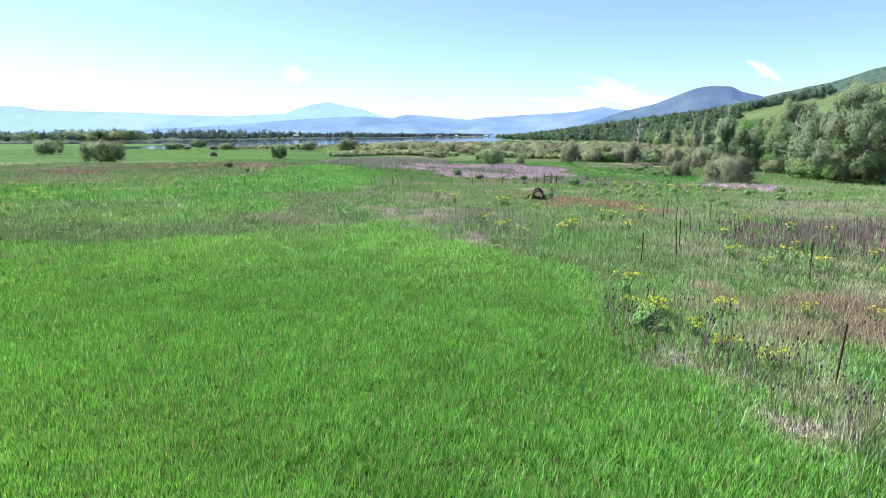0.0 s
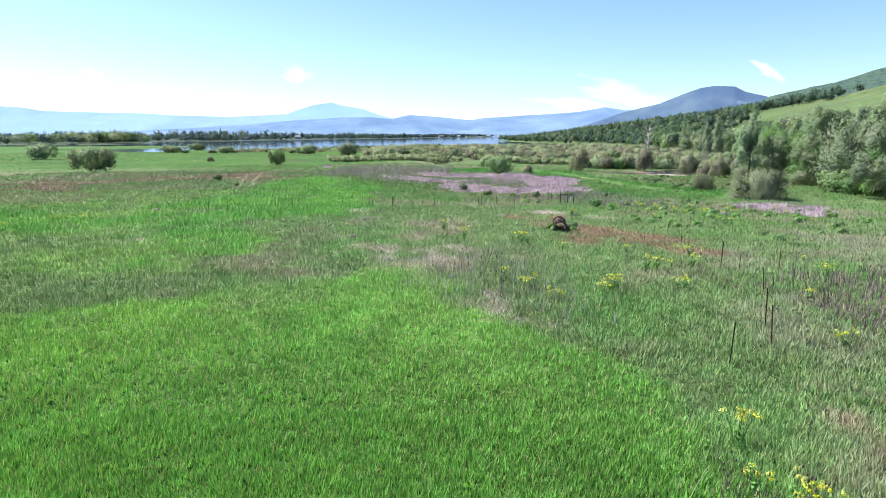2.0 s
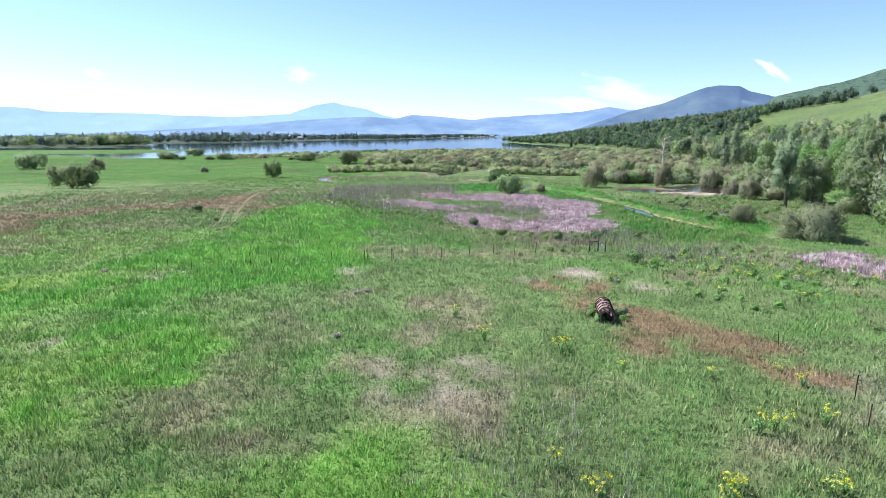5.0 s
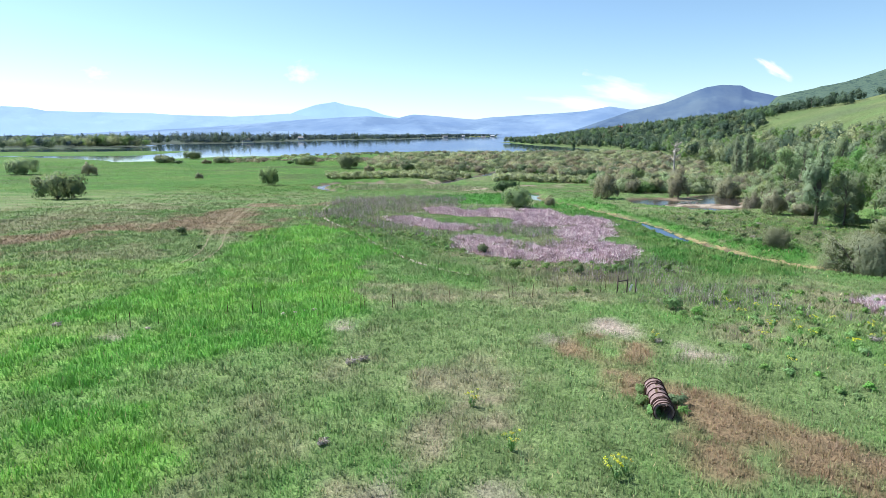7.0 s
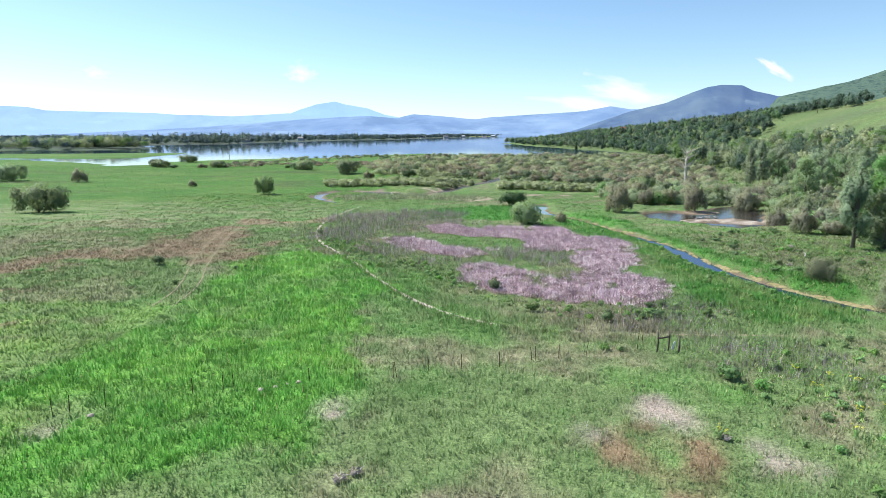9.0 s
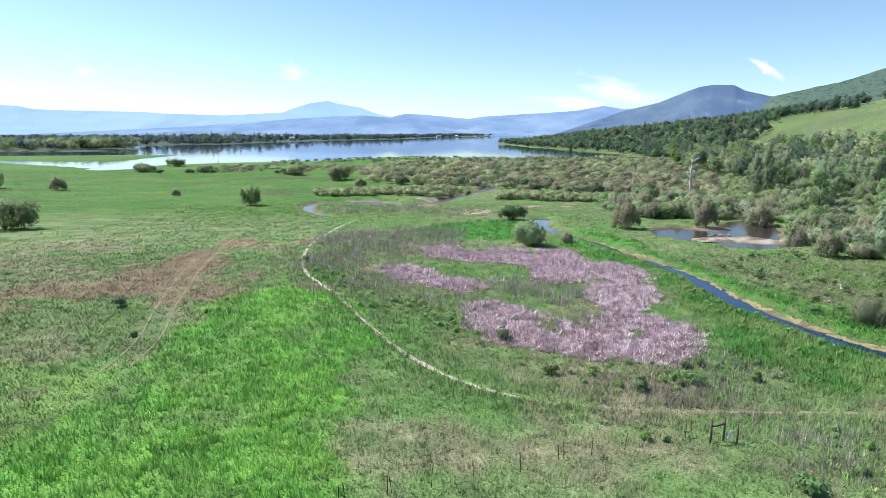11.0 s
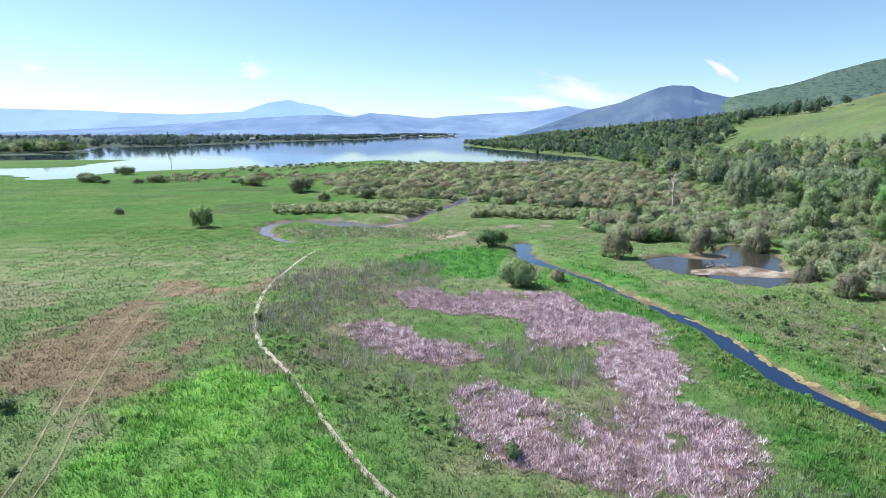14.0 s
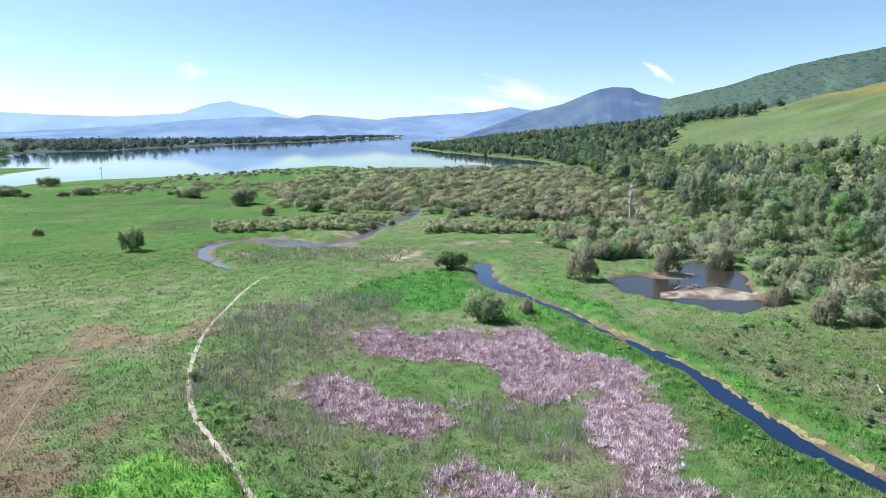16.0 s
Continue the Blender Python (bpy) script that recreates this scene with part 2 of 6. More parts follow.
CREEK = smooth_line([(20, 181), (18.2, 170), (17.8, 163), (18.9, 157.5), (21.6, 151), (24.4, 143), (26, 134.7), (28, 127.8), (29.8, 120), (30.2, 113), (30.2, 107), (31.2, 101), (32.8, 95.5), (35.5, 90), (40, 85), (48, 80), (62, 72)], 4)
CREEK_W = [(181, 1.8), (166, 2.0), (158, 1.9), (151, 1.2), (142, 0.9), (132, 1.0), (122, 1.05), (113, 1.25), (107, 1.45), (100, 1.6), (92, 1.5), (85, 1.4), (72, 1.4)]
RIVER = smooth_line([(-29, 184), (-33.5, 190.5), (-38.6, 200), (-40, 207.5), (-39, 214.5), (-33, 219.5), (-26, 217), (-20, 212), (-12, 211), (-5, 216), (-1, 228), (5, 243), (10.2, 252.5), (15.4, 268.6), (21.7, 288), (27, 308), (44, 332), (64, 365), (85, 430), (95, 560)], 4)
SHALLOWS = [(-33, 219.5), (-28, 222), (-22, 220.5), (-15, 212.5), (-9.5, 208.5), (-4.5, 206.5), (-4.2, 203.5), (-12, 204.4), (-19.5, 206), (-26, 211)]
POND = [(39, 161.5), (43, 164), (49, 165.5), (54, 166), (58, 171), (64, 175), (68, 168), (64, 159), (60, 152), (57.8, 147), (60, 143.5), (58.7, 141), (53, 140), (48.8, 138.6), (45.8, 141.2), (43, 144.6), (39.5, 149), (37.5, 154)]
GRAVEL_BAR = [(43, 149.6), (45, 152), (49, 153.6), (54.8, 153.6), (58, 149), (57, 145.6), (52, 147), (47, 148.6)]
SAND = [(1, 188), (3, 193), (10, 200.5), (27, 209), (43, 204), (42, 201), (27, 203.5), (15, 197), (8, 190)]
LAKE = out([(-900, 520), (-420, 470), (-300, 440), (-235, 410), (-200, 380), (-176, 352), (-170, 360), (-178, 395), (-150, 428), (-116, 450), (-80, 463), (-58, 515), (-20, 552), (0, 498), (27, 520), (74, 497), (126, 478), (142, 484),
        (153, 553), (145, 634), (134, 692), (113, 786), (84, 1069), (150, 1350), (330, 2000), (480, 3200), (280, 3150), (-20, 2300), (-130, 1742), (-274, 1437), (-327, 1211), (-353, 1020), (-424, 991), (-440, 900), (-352, 760), (-345, 690), (-420, 660), (-900, 720)])
TONGUE = [(-243, 606), (-268, 598), (-400, 585), (-900, 690), (-1100, 520), (-430, 500), (-262, 478), (-232, 497), (-238, 540)]


POND_Z = -2.5


def terrain(x, y):
    x, y = np.asarray(x, float), np.asarray(y, float)
    z = 0.15 - 0.95 * step(48, 90, y) * step(-22, 4, x) - 0.5 * step(90, 130, y) * step(-40, -5, x)
    z = z - 0.35 * step(20, 34, x) * step(55, 85, y) - 2.9 * step(105, 188, y) * (1 - step(-40, -5, x)) - 1.4 * step(135, 205, y) * step(-40, -5, x)
    z = z + 0.16 * (fbm(x, y, 14, 4, 3) - 0.5) + 0.10 * (fbm(x, y, 2.5, 8, 2) - 0.5)
    z = z - 0.30 * step(2.2, 0.2, edge_distance(PATHWAY, x, y)) * 0.35
    # the hillside beyond the woods, and the wooded point in the lake
    foot = np.interp(y, [-200, 60, 200, 480, 700, 790, 1070, 1500], [120, 112, 118, 152, 143, 122, 94, 160])
    lift = np.interp(y, [-200, 300, 550, 760, 1000, 1250, 1500], [1.25, 1.2, 1.0, 0.72, 0.5, 0.25, 0.0])
    u = np.maximum(x - foot, 0)
    cap = np.interp(y, [430, 560, 700, 900], [900, 215, 190, 175])
    rise = 0.22 * np.minimum(u, cap) * step(0, 120, u) - 0.06 * np.clip(u - cap - 40, 0, 300)
    z = z + lift * rise * (1 + 0.12 * (fbm(x, y, 160, 21, 3) - 0.5))
    # beyond the far shore the valley floor rises slowly
    z = z + 6.0 * step(2600, 4500, np.hypot(x, y))
    # beds of creek, river, pond and lake
    wet = level(y)
    w = np.interp(y, [k[0] for k in CREEK_W[::-1]], [k[1] for k in CREEK_W[::-1]])
    d = edge_distance(CREEK, x, y) + 0.9 * (vnoise(x, y, 2.4, 31) - 0.5) + 0.9 * (vnoise(x, y, 6.0, 32) - 0.5)
    z = np.minimum(z, np.maximum(wet - 0.7, wet + 0.10 + (d - w) * 0.42))
    d = edge_distance(RIVER, x, y) + 1.2 * (vnoise(x, y, 3.0, 33) - 0.5)
    w = np.interp(y, [184, 190, 200, 216, 230, 255, 310, 500], [0.4, 0.9, 1.4, 2.0, 1.6, 2.2, 1.5, 2])
    z = np.minimum(z, np.maximum(wet - 0.7, wet + 0.08 + (d - w) * 0.3))
    d = edge_distance(SHALLOWS, x, y, True) * np.where(inside(SHALLOWS, x, y), -1, 1) + 2.2 * (vnoise(x, y, 3.0, 34) - 0.5) + 1.4 * (vnoise(x, y, 1.2, 38) - 0.5)
    z = np.where(d < 12, np.minimum(z, np.maximum(wet - 0.5, wet + 0.06 + d * 0.25)), z)
    d = edge_distance(POND, x, y, True) * np.where(inside(POND, x, y), -1, 1) + 1.8 * (vnoise(x, y, 2.5, 35) - 0.5) + 1.2 * (vnoise(x, y, 1.1, 36) - 0.5)
    z = np.minimum(z, np.maximum(POND_Z - 0.6, POND_Z + 0.1 + d * 0.6))
    g = edge_distance(GRAVEL_BAR, x, y, True) * np.where(inside(GRAVEL_BAR, x, y), -1, 1) + 1.0 * (vnoise(x, y, 2.0, 37) - 0.5) + 1.4 * (vnoise(x, y, 0.9, 41) - 0.5)
    z = np.where(g < 1.5, np.maximum(z, POND_Z + np.clip(0.12 - 0.2 * g, -0.6, 0.22)), z)
    g = np.hypot((x - 51.5) / 1.6, y - 163.5) - 2.2 + 1.2 * (vnoise(x, y, 1.5, 40) - 0.5)
    z = np.where(g < 1.5, np.maximum(z, POND_Z + np.clip(0.15 - 0.25 * g, -0.6, 0.35)), z)
    d = edge_distance(LAKE, x, y, True) * np.where(inside(LAKE, x, y), -1, 1)
    d = d + np.minimum(12.0, 1 + np.hypot(x, y) * 0.02) * (fbm(x, y, 26, 39, 3) - 0.5)
    z = np.minimum(z, np.maximum(LAKE_Z - 2.0, LAKE_Z + 0.05 + np.where(d > 0, 0.035 * d + 0.004 * d * d, 0.3 * d)))
    d = edge_distance(TONGUE, x, y, True) * np.where(inside(TONGUE, x, y), -1, 1) + 8 * (fbm(x, y, 30, 42, 3) - 0.5)
    return np.where(d < 8, np.maximum(z, LAKE_Z + np.clip(0.12 - 0.06 * d, -0.4, 0.45)), z)


PATHWAY = smooth_line([(-17.5, 182), (-21, 174), (-23.2, 163.8), (-24, 149), (-24.3, 139), (-23.4, 129.2), (-21.9, 121), (-19.6, 113.8), (-16.6, 108.2), (-12.7, 100.7), (-10.4, 95.7), (-7.6, 90.2), (-4.9, 86.1), (-2.2, 83), (1.2, 80.4), (4.2, 79), (8, 78.2), (14, 77.6), (24, 77.4)], 6)
TRACK_RIGHT = smooth_line([(-42.2, 158.6), (-37, 132.6), (-34, 117.7), (-31.4, 106.8), (-29.4, 98.8), (-26.9, 90.5), (-26.1, 85), (-26, 80), (-26.3, 74), (-28, 64), (-31, 54)], 5)
TRACK_LEFT = smooth_line([(-43.9, 158.6), (-38.7, 132.6), (-35.6, 116.7), (-33.1, 105.8), (-31.0, 98), (-28.6, 90), (-27.8, 84.6), (-27.7, 80), (-28, 74), (-29.7, 64), (-32.7, 54)], 5)

# patches of growth on the plan
LUSH_NEAR = [(-90, -8), (8, -8), (6.1, 8.2), (5.6, 11), (4.1, 12.8), (4.4, 16.5), (4.9, 23.5), (2.4, 29), (0, 31.8), (-1.7, 37.8), (-4.8, 36.5), (-8.5, 33.6), (-12, 32.5), (-16, 31), (-18, 30), (-90, 42)]
PALE_NEAR = [(-14.5, 22.5), (-22, 24), (-40, 31), (-44, 35), (-24, 29.5), (-15, 26)]
LUSH_LEFT = [(-29.5, 58), (-28.3, 61), (-28.5, 66), (-24.3, 66), (-20.8, 61), (-17.6, 56.3), (-15.6, 52), (-12.4, 46), (-11.6, 43), (-13.4, 41), (-16.5, 39.6), (-19, 41.5), (-20, 45), (-25, 48), (-44, 52), (-44, 60)]
LUSH_MID = [(-13.5, 55.6), (-11.3, 55), (-9.5, 57.4), (-8.7, 60.5), (-8.8, 64), (-8.5, 69), (-10.4, 75.6), (-11, 82), (-10, 87), (-8.8, 90.5), (-10.5, 95), (-14, 100.6), (-18, 109), (-20.5, 112), (-23.5, 108.5), (-25.8, 101), (-25.6, 93), (-25.4, 88), (-25.6, 82), (-26.6, 78), (-28, 73), (-28, 68.2), (-26, 65.2), (-22, 63.6), (-18.8, 62), (-16.6, 59)]
YELLOW_GREEN = [(-70, 42), (-13, 37), (-11, 45), (-13, 55), (-16, 60), (-18, 70), (-27, 84), (-42, 84), (-70, 76)]
WHEAT = [(-6.5, 41), (-5.3, 44.6), (-3.6, 46), (-3.4, 50), (-1.5, 54), (0.6, 55), (0.4, 49.5), (2, 44), (2.4, 39.5), (0.9, 37.7), (-3.4, 38.9)]
RED_MID = [(5.3, 59.2), (7.5, 61), (9.6, 59.6), (10, 56), (8.2, 53.6), (10, 53.6), (12, 52.7), (13.6, 48.6), (14.8, 45.5), (15.5, 42), (13.3, 41), (12.8, 43.2), (11.4, 45.4), (9.4, 44.6), (6.4, 46.6), (6.9, 49.8), (7.4, 53.6)]
RED_NEAR = [(9.5, 23), (12.5, 23), (13.5, 17), (17, 13), (12, 11), (10.3, 15)]
RED_LEFT = [(-42, 84), (-38.6, 92), (-33, 94), (-31, 99), (-30, 104), (-27, 101), (-24, 107), (-24, 115), (-26, 117), (-28, 112), (-31, 113), (-32, 124), (-36, 131), (-31, 134), (-25, 135), (-27, 144), (-33, 143), (-40, 150), (-45, 128), (-42, 109), (-60, 100), (-62, 78), (-37.5, 78)]
CREEK_GREEN = [(13, 140), (20, 152), (24, 146), (28, 134), (32, 118), (33, 106), (38, 94), (34, 84), (24, 80), (20, 86), (22, 94), (24, 108), (24, 122), (18, 134)]
BACK_GREEN = [(-8, 154), (0, 169), (13, 174), (16, 153), (9, 144), (-4, 144)]
EAST_GREEN = [(19, 158), (27, 158), (30, 150), (31, 136), (34.5, 118), (36.5, 106), (41, 96), (38, 91), (33, 100), (31, 116), (28, 132), (24, 146)]
EAST_DRY = [(35, 130), (58, 137), (60, 118), (52, 98), (41, 97), (37, 108), (34.5, 122)]
TAN_LEFT = [(-120, 70), (-31, 66), (-29, 100), (-24, 116), (-26, 142), (-130, 150)]
REEDS_A = [(-12.5, 119.6), (-8.4, 122.5), (-5.4, 119.6), (-3.4, 116.5), (-0.8, 116.5), (2.8, 114.4), (2.7, 110), (-1.2, 106.6), (-4.7, 109.3), (-8.5, 113.3), (-11.6, 116.6)]
REEDS_B = [(-6.2, 135.5), (-3.3, 139), (-0.3, 136), (2.3, 132), (6.8, 135.8), (16.4, 133.5), (16, 128), (8.3, 123.2), (5.8, 126.2), (1.5, 126), (-1, 128), (-4.9, 127.4)]
REEDS_C = [(8.3, 124), (16, 128.5), (18.7, 124), (22.4, 121.5), (22.4, 115.7), (20.3, 105.5), (17.3, 102), (16, 100.2), (17.7, 96), (20, 94), (18.2, 87), (15.6, 85), (11.7, 86), (7.9, 86.5), (4.8, 89), (2.2, 90.4), (0.2, 95),
           (-0.6, 100.7), (1.6, 106), (3.3, 105.7), (4.2, 102.4), (6.9, 100.7), (8.9, 97.4), (10.8, 94.8), (12.6, 98.9), (12.7, 103.9), (13.5, 109.9), (16.1, 114.5), (11.9, 113.4), (8.7, 113.5)]
REEDS_EAST = [(28.8, 66), (29.8, 71), (33, 73), (37, 74), (37, 66), (35.4, 61.5), (32, 59.5)]
DARK_A = [(-23, 136), (-19, 149), (-9, 155), (0.5, 152), (3.5, 142), (-2, 136), (-6, 138), (-7, 128), (-12.5, 122), (-12.5, 117), (-4, 107.5), (2, 110), (0, 104), (-5, 104), (-12, 108.5), (-18, 114), (-20.5, 121)]
DARK_B = [(2.7, 113.5), (8, 113), (14, 113), (12.5, 104), (12.4, 99), (10.6, 95.4), (6.9, 101.2), (4.2, 103), (2.6, 107.5)]
DARK_C = [(5, 85), (13.4, 84.6), (20.5, 88), (24, 84), (18, 77), (14, 78), (8, 81)]
DARK_D = [(15, 70), (17.2, 76.6), (20.6, 77), (24, 72), (26, 66), (20, 66), (16.4, 67.6)]
DARK_F = [(-1, 32), (-2.4, 40), (2, 42), (6, 37), (4.5, 30), (2.6, 29)]
DARK_G = [(4.6, 13), (4.8, 18.5), (7.5, 17.5), (10, 11), (7.5, 9)]
DARK_E = [(14, 34), (24, 38), (40, 36), (36, 26), (20, 25), (14, 28)]
DRY_EAST = [(8.5, 22), (11, 30), (14, 42), (30, 52), (70, 66), (70, 12), (18, 8), (10, 12)]
STRAW = [(9.3, 63.6, 1.5), (9.0, 65.2, 1.0), (9.6, 62, 1.1), (5.0, 61.6, 1.1), (13.1, 58.4, 1.3), (12.7, 59.6, 0.9), (-3.5, 41.5, 1.4), (-0.5, 41, 1.5), (2.2, 30, 0.9), (1.2, 32.3, 0.9), (5.6, 13.2, 0.9), (6.6, 10.6, 0.8), (-8.6, 63, 0.9), (-22.5, 60.6, 1.0), (-3, 43.6, 1.3), (0, 43.6, 1.4), (3.5, 29, 0.7), (-21, 46.5, 0.7)]
PALE_BARS = [[(-13.2, 220.5), (-9.6, 224), (-5.1, 226), (-3, 223), (-6, 219), (-10.9, 218)], [(-35.5, 203), (-32, 205), (-29.5, 196), (-33.8, 199.3)], [(1.5, 184.4), (5.9, 195.2), (11.8, 201.5), (14, 199), (10, 193), (7.2, 185)]]
BAR_GRASS = [(-30, 187), (-16, 184), (1, 185), (6, 194), (12, 199), (4, 199), (-4, 198), (-19, 200), (-27, 202), (-33, 200)]
SOIL = (0.16, 0.13, 0.09)


def growth(x, y):
    """Colour of the growth over the plan, its height in metres and how thickly it stands."""
    n = x.shape[0]
    a, b, c = fbm(x, y, 9, 51, 4), fbm(x, y, 2.6, 53, 3), fbm(x, y, 30, 55, 3)
    lumps = fbm(x, y, 1.3, 54, 2)
    col = np.empty((n, 3))
    olive, lush, tan, red = np.array((0.20, 0.305, 0.122)), np.array((0.175, 0.37, 0.08)), np.array((0.37, 0.325, 0.24)), np.array((0.34, 0.225, 0.16))
    bright, deep = np.array((0.25, 0.435, 0.10)), np.array((0.125, 0.305, 0.065))
    k = np.clip((a - 0.5) * 3.4 + (b - 0.5) * 2.6 - 0.15 * (x < -6), 0, 1)[:, None]
    col[:] = olive * (1 - k) + (0.65 * tan + 0.35 * olive) * k
    k = np.clip((fbm(x, y, 6, 58, 3) - 0.50) * 6, 0, 1)[:, None] * 0.65
    col = col * (1 - k) + np.array((0.15, 0.335, 0.085)) * k
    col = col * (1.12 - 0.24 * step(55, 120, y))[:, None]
    high = 0.15 + 0.15 * b
    thick = np.full(n, 0.85)

    def lay(mask, colour, h=None, t=None):
        nonlocal col, high, thick
        m = mask[:, None]
        col = col * (1 - m) + np.asarray(colour) * m
        if h is not None:
            high = high * (1 - mask) + h * mask
        if t is not None:
            thick = thick * (1 - mask) + t * mask

    # far meadow
    far = step(140, 200, y) * (1 - step(-30, 0, x))
    kk = np.clip((a - 0.5) * 2.5 + 0.25, 0, 1)[:, None]
    lay(far, np.array((0.10, 0.235, 0.055)) * (1 - kk) + np.array((0.17, 0.265, 0.082)) * kk)
    lay(step(128, 150, y) * (1 - step(178, 195, y)) * (1 - step(-28, -22, x)) * np.clip(0.25 + (b - 0.5) * 3, 0, 1), 0.65 * olive + 0.35 * tan)
    streak = step(0.55, 0.66, fbm(x / 3.5, y, 14, 59, 3)) * step(205, 230, y) * (1 - step(300, 330, y)) * (1 - step(-70, -30, x))
    lay(0.7 * streak, (0.10, 0.125, 0.065), 0.2)
    # beyond 520 m a blue-grey haze is mixed into the ground colour
    lay(step(520, 800, y) * (1 - step(60, 105, x)), (0.105, 0.14, 0.115))
    # clumps of richer and paler grass in the green fields
    mixed = lush * (1 - kk) + bright * kk
    clump = np.clip((lumps - 0.47) * 5, 0, 1)[:, None]
    mixed = (mixed * (1 - 0.65 * clump) + deep * 0.65 * clump) * np.array((1.0, 1.14, 1.02))
    sunny = np.clip((fbm(x, y, 5, 61, 3) - 0.45) * 5, 0, 1)[:, None]
    lay(soft(YELLOW_GREEN, x, y, 1.5) * np.clip(0.6 + (a - 0.5) * 3, 0, 0.9), bright * 1.12 * sunny + (0.55 * olive + 0.5 * bright) * 1.15 * (1 - sunny), 0.22)
    lay(soft(DRY_EAST, x, y, 1.6) * np.clip(0.45 + (b - 0.5) * 3, 0, 0.85), (0.35, 0.375, 0.245), 0.22, 0.8)
    ripe = np.clip(0.55 * kk + 0.45 * step(15, 30, y)[:, None] * sunny, 0, 1)
    lay(soft(LUSH_NEAR, x, y, 0.8), (lush * (1 - ripe) + bright * ripe) * (1.03 - 0.08 * clump) * (1 + 0.34 * step(19, 31, y))[:, None], 0.19 + 0.05 * (b - 0.5), 1.0)
    lay(soft(LUSH_NEAR, x, y, 0.8) * step(26, 31, y) * np.clip((fbm(x, y, 4, 63, 3) - 0.44) * 6, 0, 0.7), olive * 0.85 + bright * 0.4, 0.2, 0.9)
    lay(soft(PALE_NEAR, x, y, 1.2) * np.clip((b - 0.45) * 5, 0, 0.8), (0.25, 0.31, 0.135), 0.22)
    lay(soft(LUSH_LEFT, x, y, 1.6) * np.clip(0.95 + (b - 0.5) * 4, 0, 1), mixed * 1.12, 0.34, 1.0)
    lay(soft(LUSH_MID, x, y, 1.5) * np.clip(0.98 + (b - 0.5) * 2, 0, 1), mixed * 1.08, 0.36, 1.0)
    lay(soft(WHEAT, x, y, 1.6) * np.clip((b - 0.5) * 4 + 0.5, 0, 0.8), (0.42, 0.375, 0.275), 0.2, 0.75)
    lay(soft(RED_MID, x, y, 0.8) * np.clip((b - 0.5) * 4 + 0.85, 0, 0.82), red, 0.2, 0.8)
    lay(soft(RED_NEAR, x, y, 0.8) * np.clip((b - 0.5) * 4 + 0.45, 0, 0.8), (0.34, 0.25, 0.19), 0.3, 0.8)
    lay(soft(TAN_LEFT, x, y, 1.6) * np.clip((a - 0.5) * 5 + 0.35 + (b - 0.5) * 2, 0, 0.65), (0.28, 0.285, 0.175), 0.22, 0.8)
    lay(soft(RED_LEFT, x, y, 1.6) * np.clip((a - 0.5) * 6 + 0.45 + (b - 0.5) * 2, 0, 0.75), (0.30, 0.215, 0.155), 0.18, 0.8)
    for sx, sy, sr in STRAW:
        lay(np.clip(1.3 - np.hypot(x - sx, (y - sy) * 0.7) / sr + 1.6 * (b - 0.5), 0, 1) * np.clip((fbm(x, y, 0.9, 57, 2) - 0.35) * 4, 0, 1), (0.52, 0.46, 0.40), 0.14, 0.45)
    patchy = np.clip((fbm(x, y, 3.2, 60, 3) - 0.42) * 5, 0, 1)[:, None]
    lay(soft(CREEK_GREEN, x, y, 0.8), np.array((0.10, 0.275, 0.06)) * (1 - patchy) + np.array((0.19, 0.31, 0.10)) * patchy, 0.42, 1.0)
    lay(soft(EAST_GREEN, x, y, 1.0), np.array((0.10, 0.285, 0.058)) * (1 - 0.5 * patchy) + np.array((0.16, 0.28, 0.09)) * 0.5 * patchy, 0.46, 1.0)
    lay(soft(EAST_DRY, x, y, 1.5) * np.clip(0.55 + (b - 0.5) * 3, 0, 0.85), (0.215, 0.245, 0.14), 0.28, 0.8)
    lay(soft(BACK_GREEN, x, y, 1.0), (0.085, 0.255, 0.05), 0.4, 1.0)
    lay(soft(BAR_GRASS, x, y, 1.4) * np.clip(0.5 + (b - 0.5) * 4, 0, 0.9), (0.23, 0.26, 0.155), 0.4)
    for poly, seed in ((DARK_A, 3), (DARK_B, 3), (DARK_C, 5), (DARK_D, 6), (DARK_E, 7)):
        lay(soft(poly, x, y, 1.0) * 0.45 * np.clip((b - 0.5) * 5 + 0.5, 0, 1), (0.20, 0.195, 0.14))
    for poly in (REEDS_A, REEDS_B, REEDS_C, REEDS_EAST):
        lay(soft(poly, x, y, 0.6) * (0.35 + 0.65 * step(0.22, 0.31, fbm(x, y, 3.6, 98, 3))), (0.20, 0.15, 0.14), 0.3, 0.15)
    # the hillside: open pasture below, scrub above
    hill = step(105, 150, x) * (1 - step(900, 1300, y) * 0.4)
    lay(hill, np.array((0.155, 0.24, 0.095)) * (1 - kk) + np.array((0.20, 0.25, 0.115)) * kk)
    lay(hill * step(0.52, 0.62, fbm(x, y / 2, 26, 65, 4)) * 0.5, (0.13, 0.175, 0.105))
    lay(step(380, 460, x + 0.1 * y) * step(0.42, 0.6, c), (0.27, 0.25, 0.085))
    lay(np.clip(1.4 - np.hypot((x - 313) / 14, (y - 758) / 22) + 1.2 * (b - 0.5), 0, 1), (0.42, 0.36, 0.28))
    # bare rims along the water
    d = edge_distance(CREEK, x, y)
    w = np.interp(y, [q[0] for q in CREEK_W[::-1]], [q[1] for q in CREEK_W[::-1]])
    lay(np.clip((w + 0.28 - d) / 0.3, 0, 1), SOIL, 0.1, 0.0)
    high = high * (0.4 + 0.6 * step(0.5, 3.0, d - w))
    d = edge_distance(RIVER, x, y) + 2.0 * (vnoise(x, y, 2.2, 66) - 0.5)
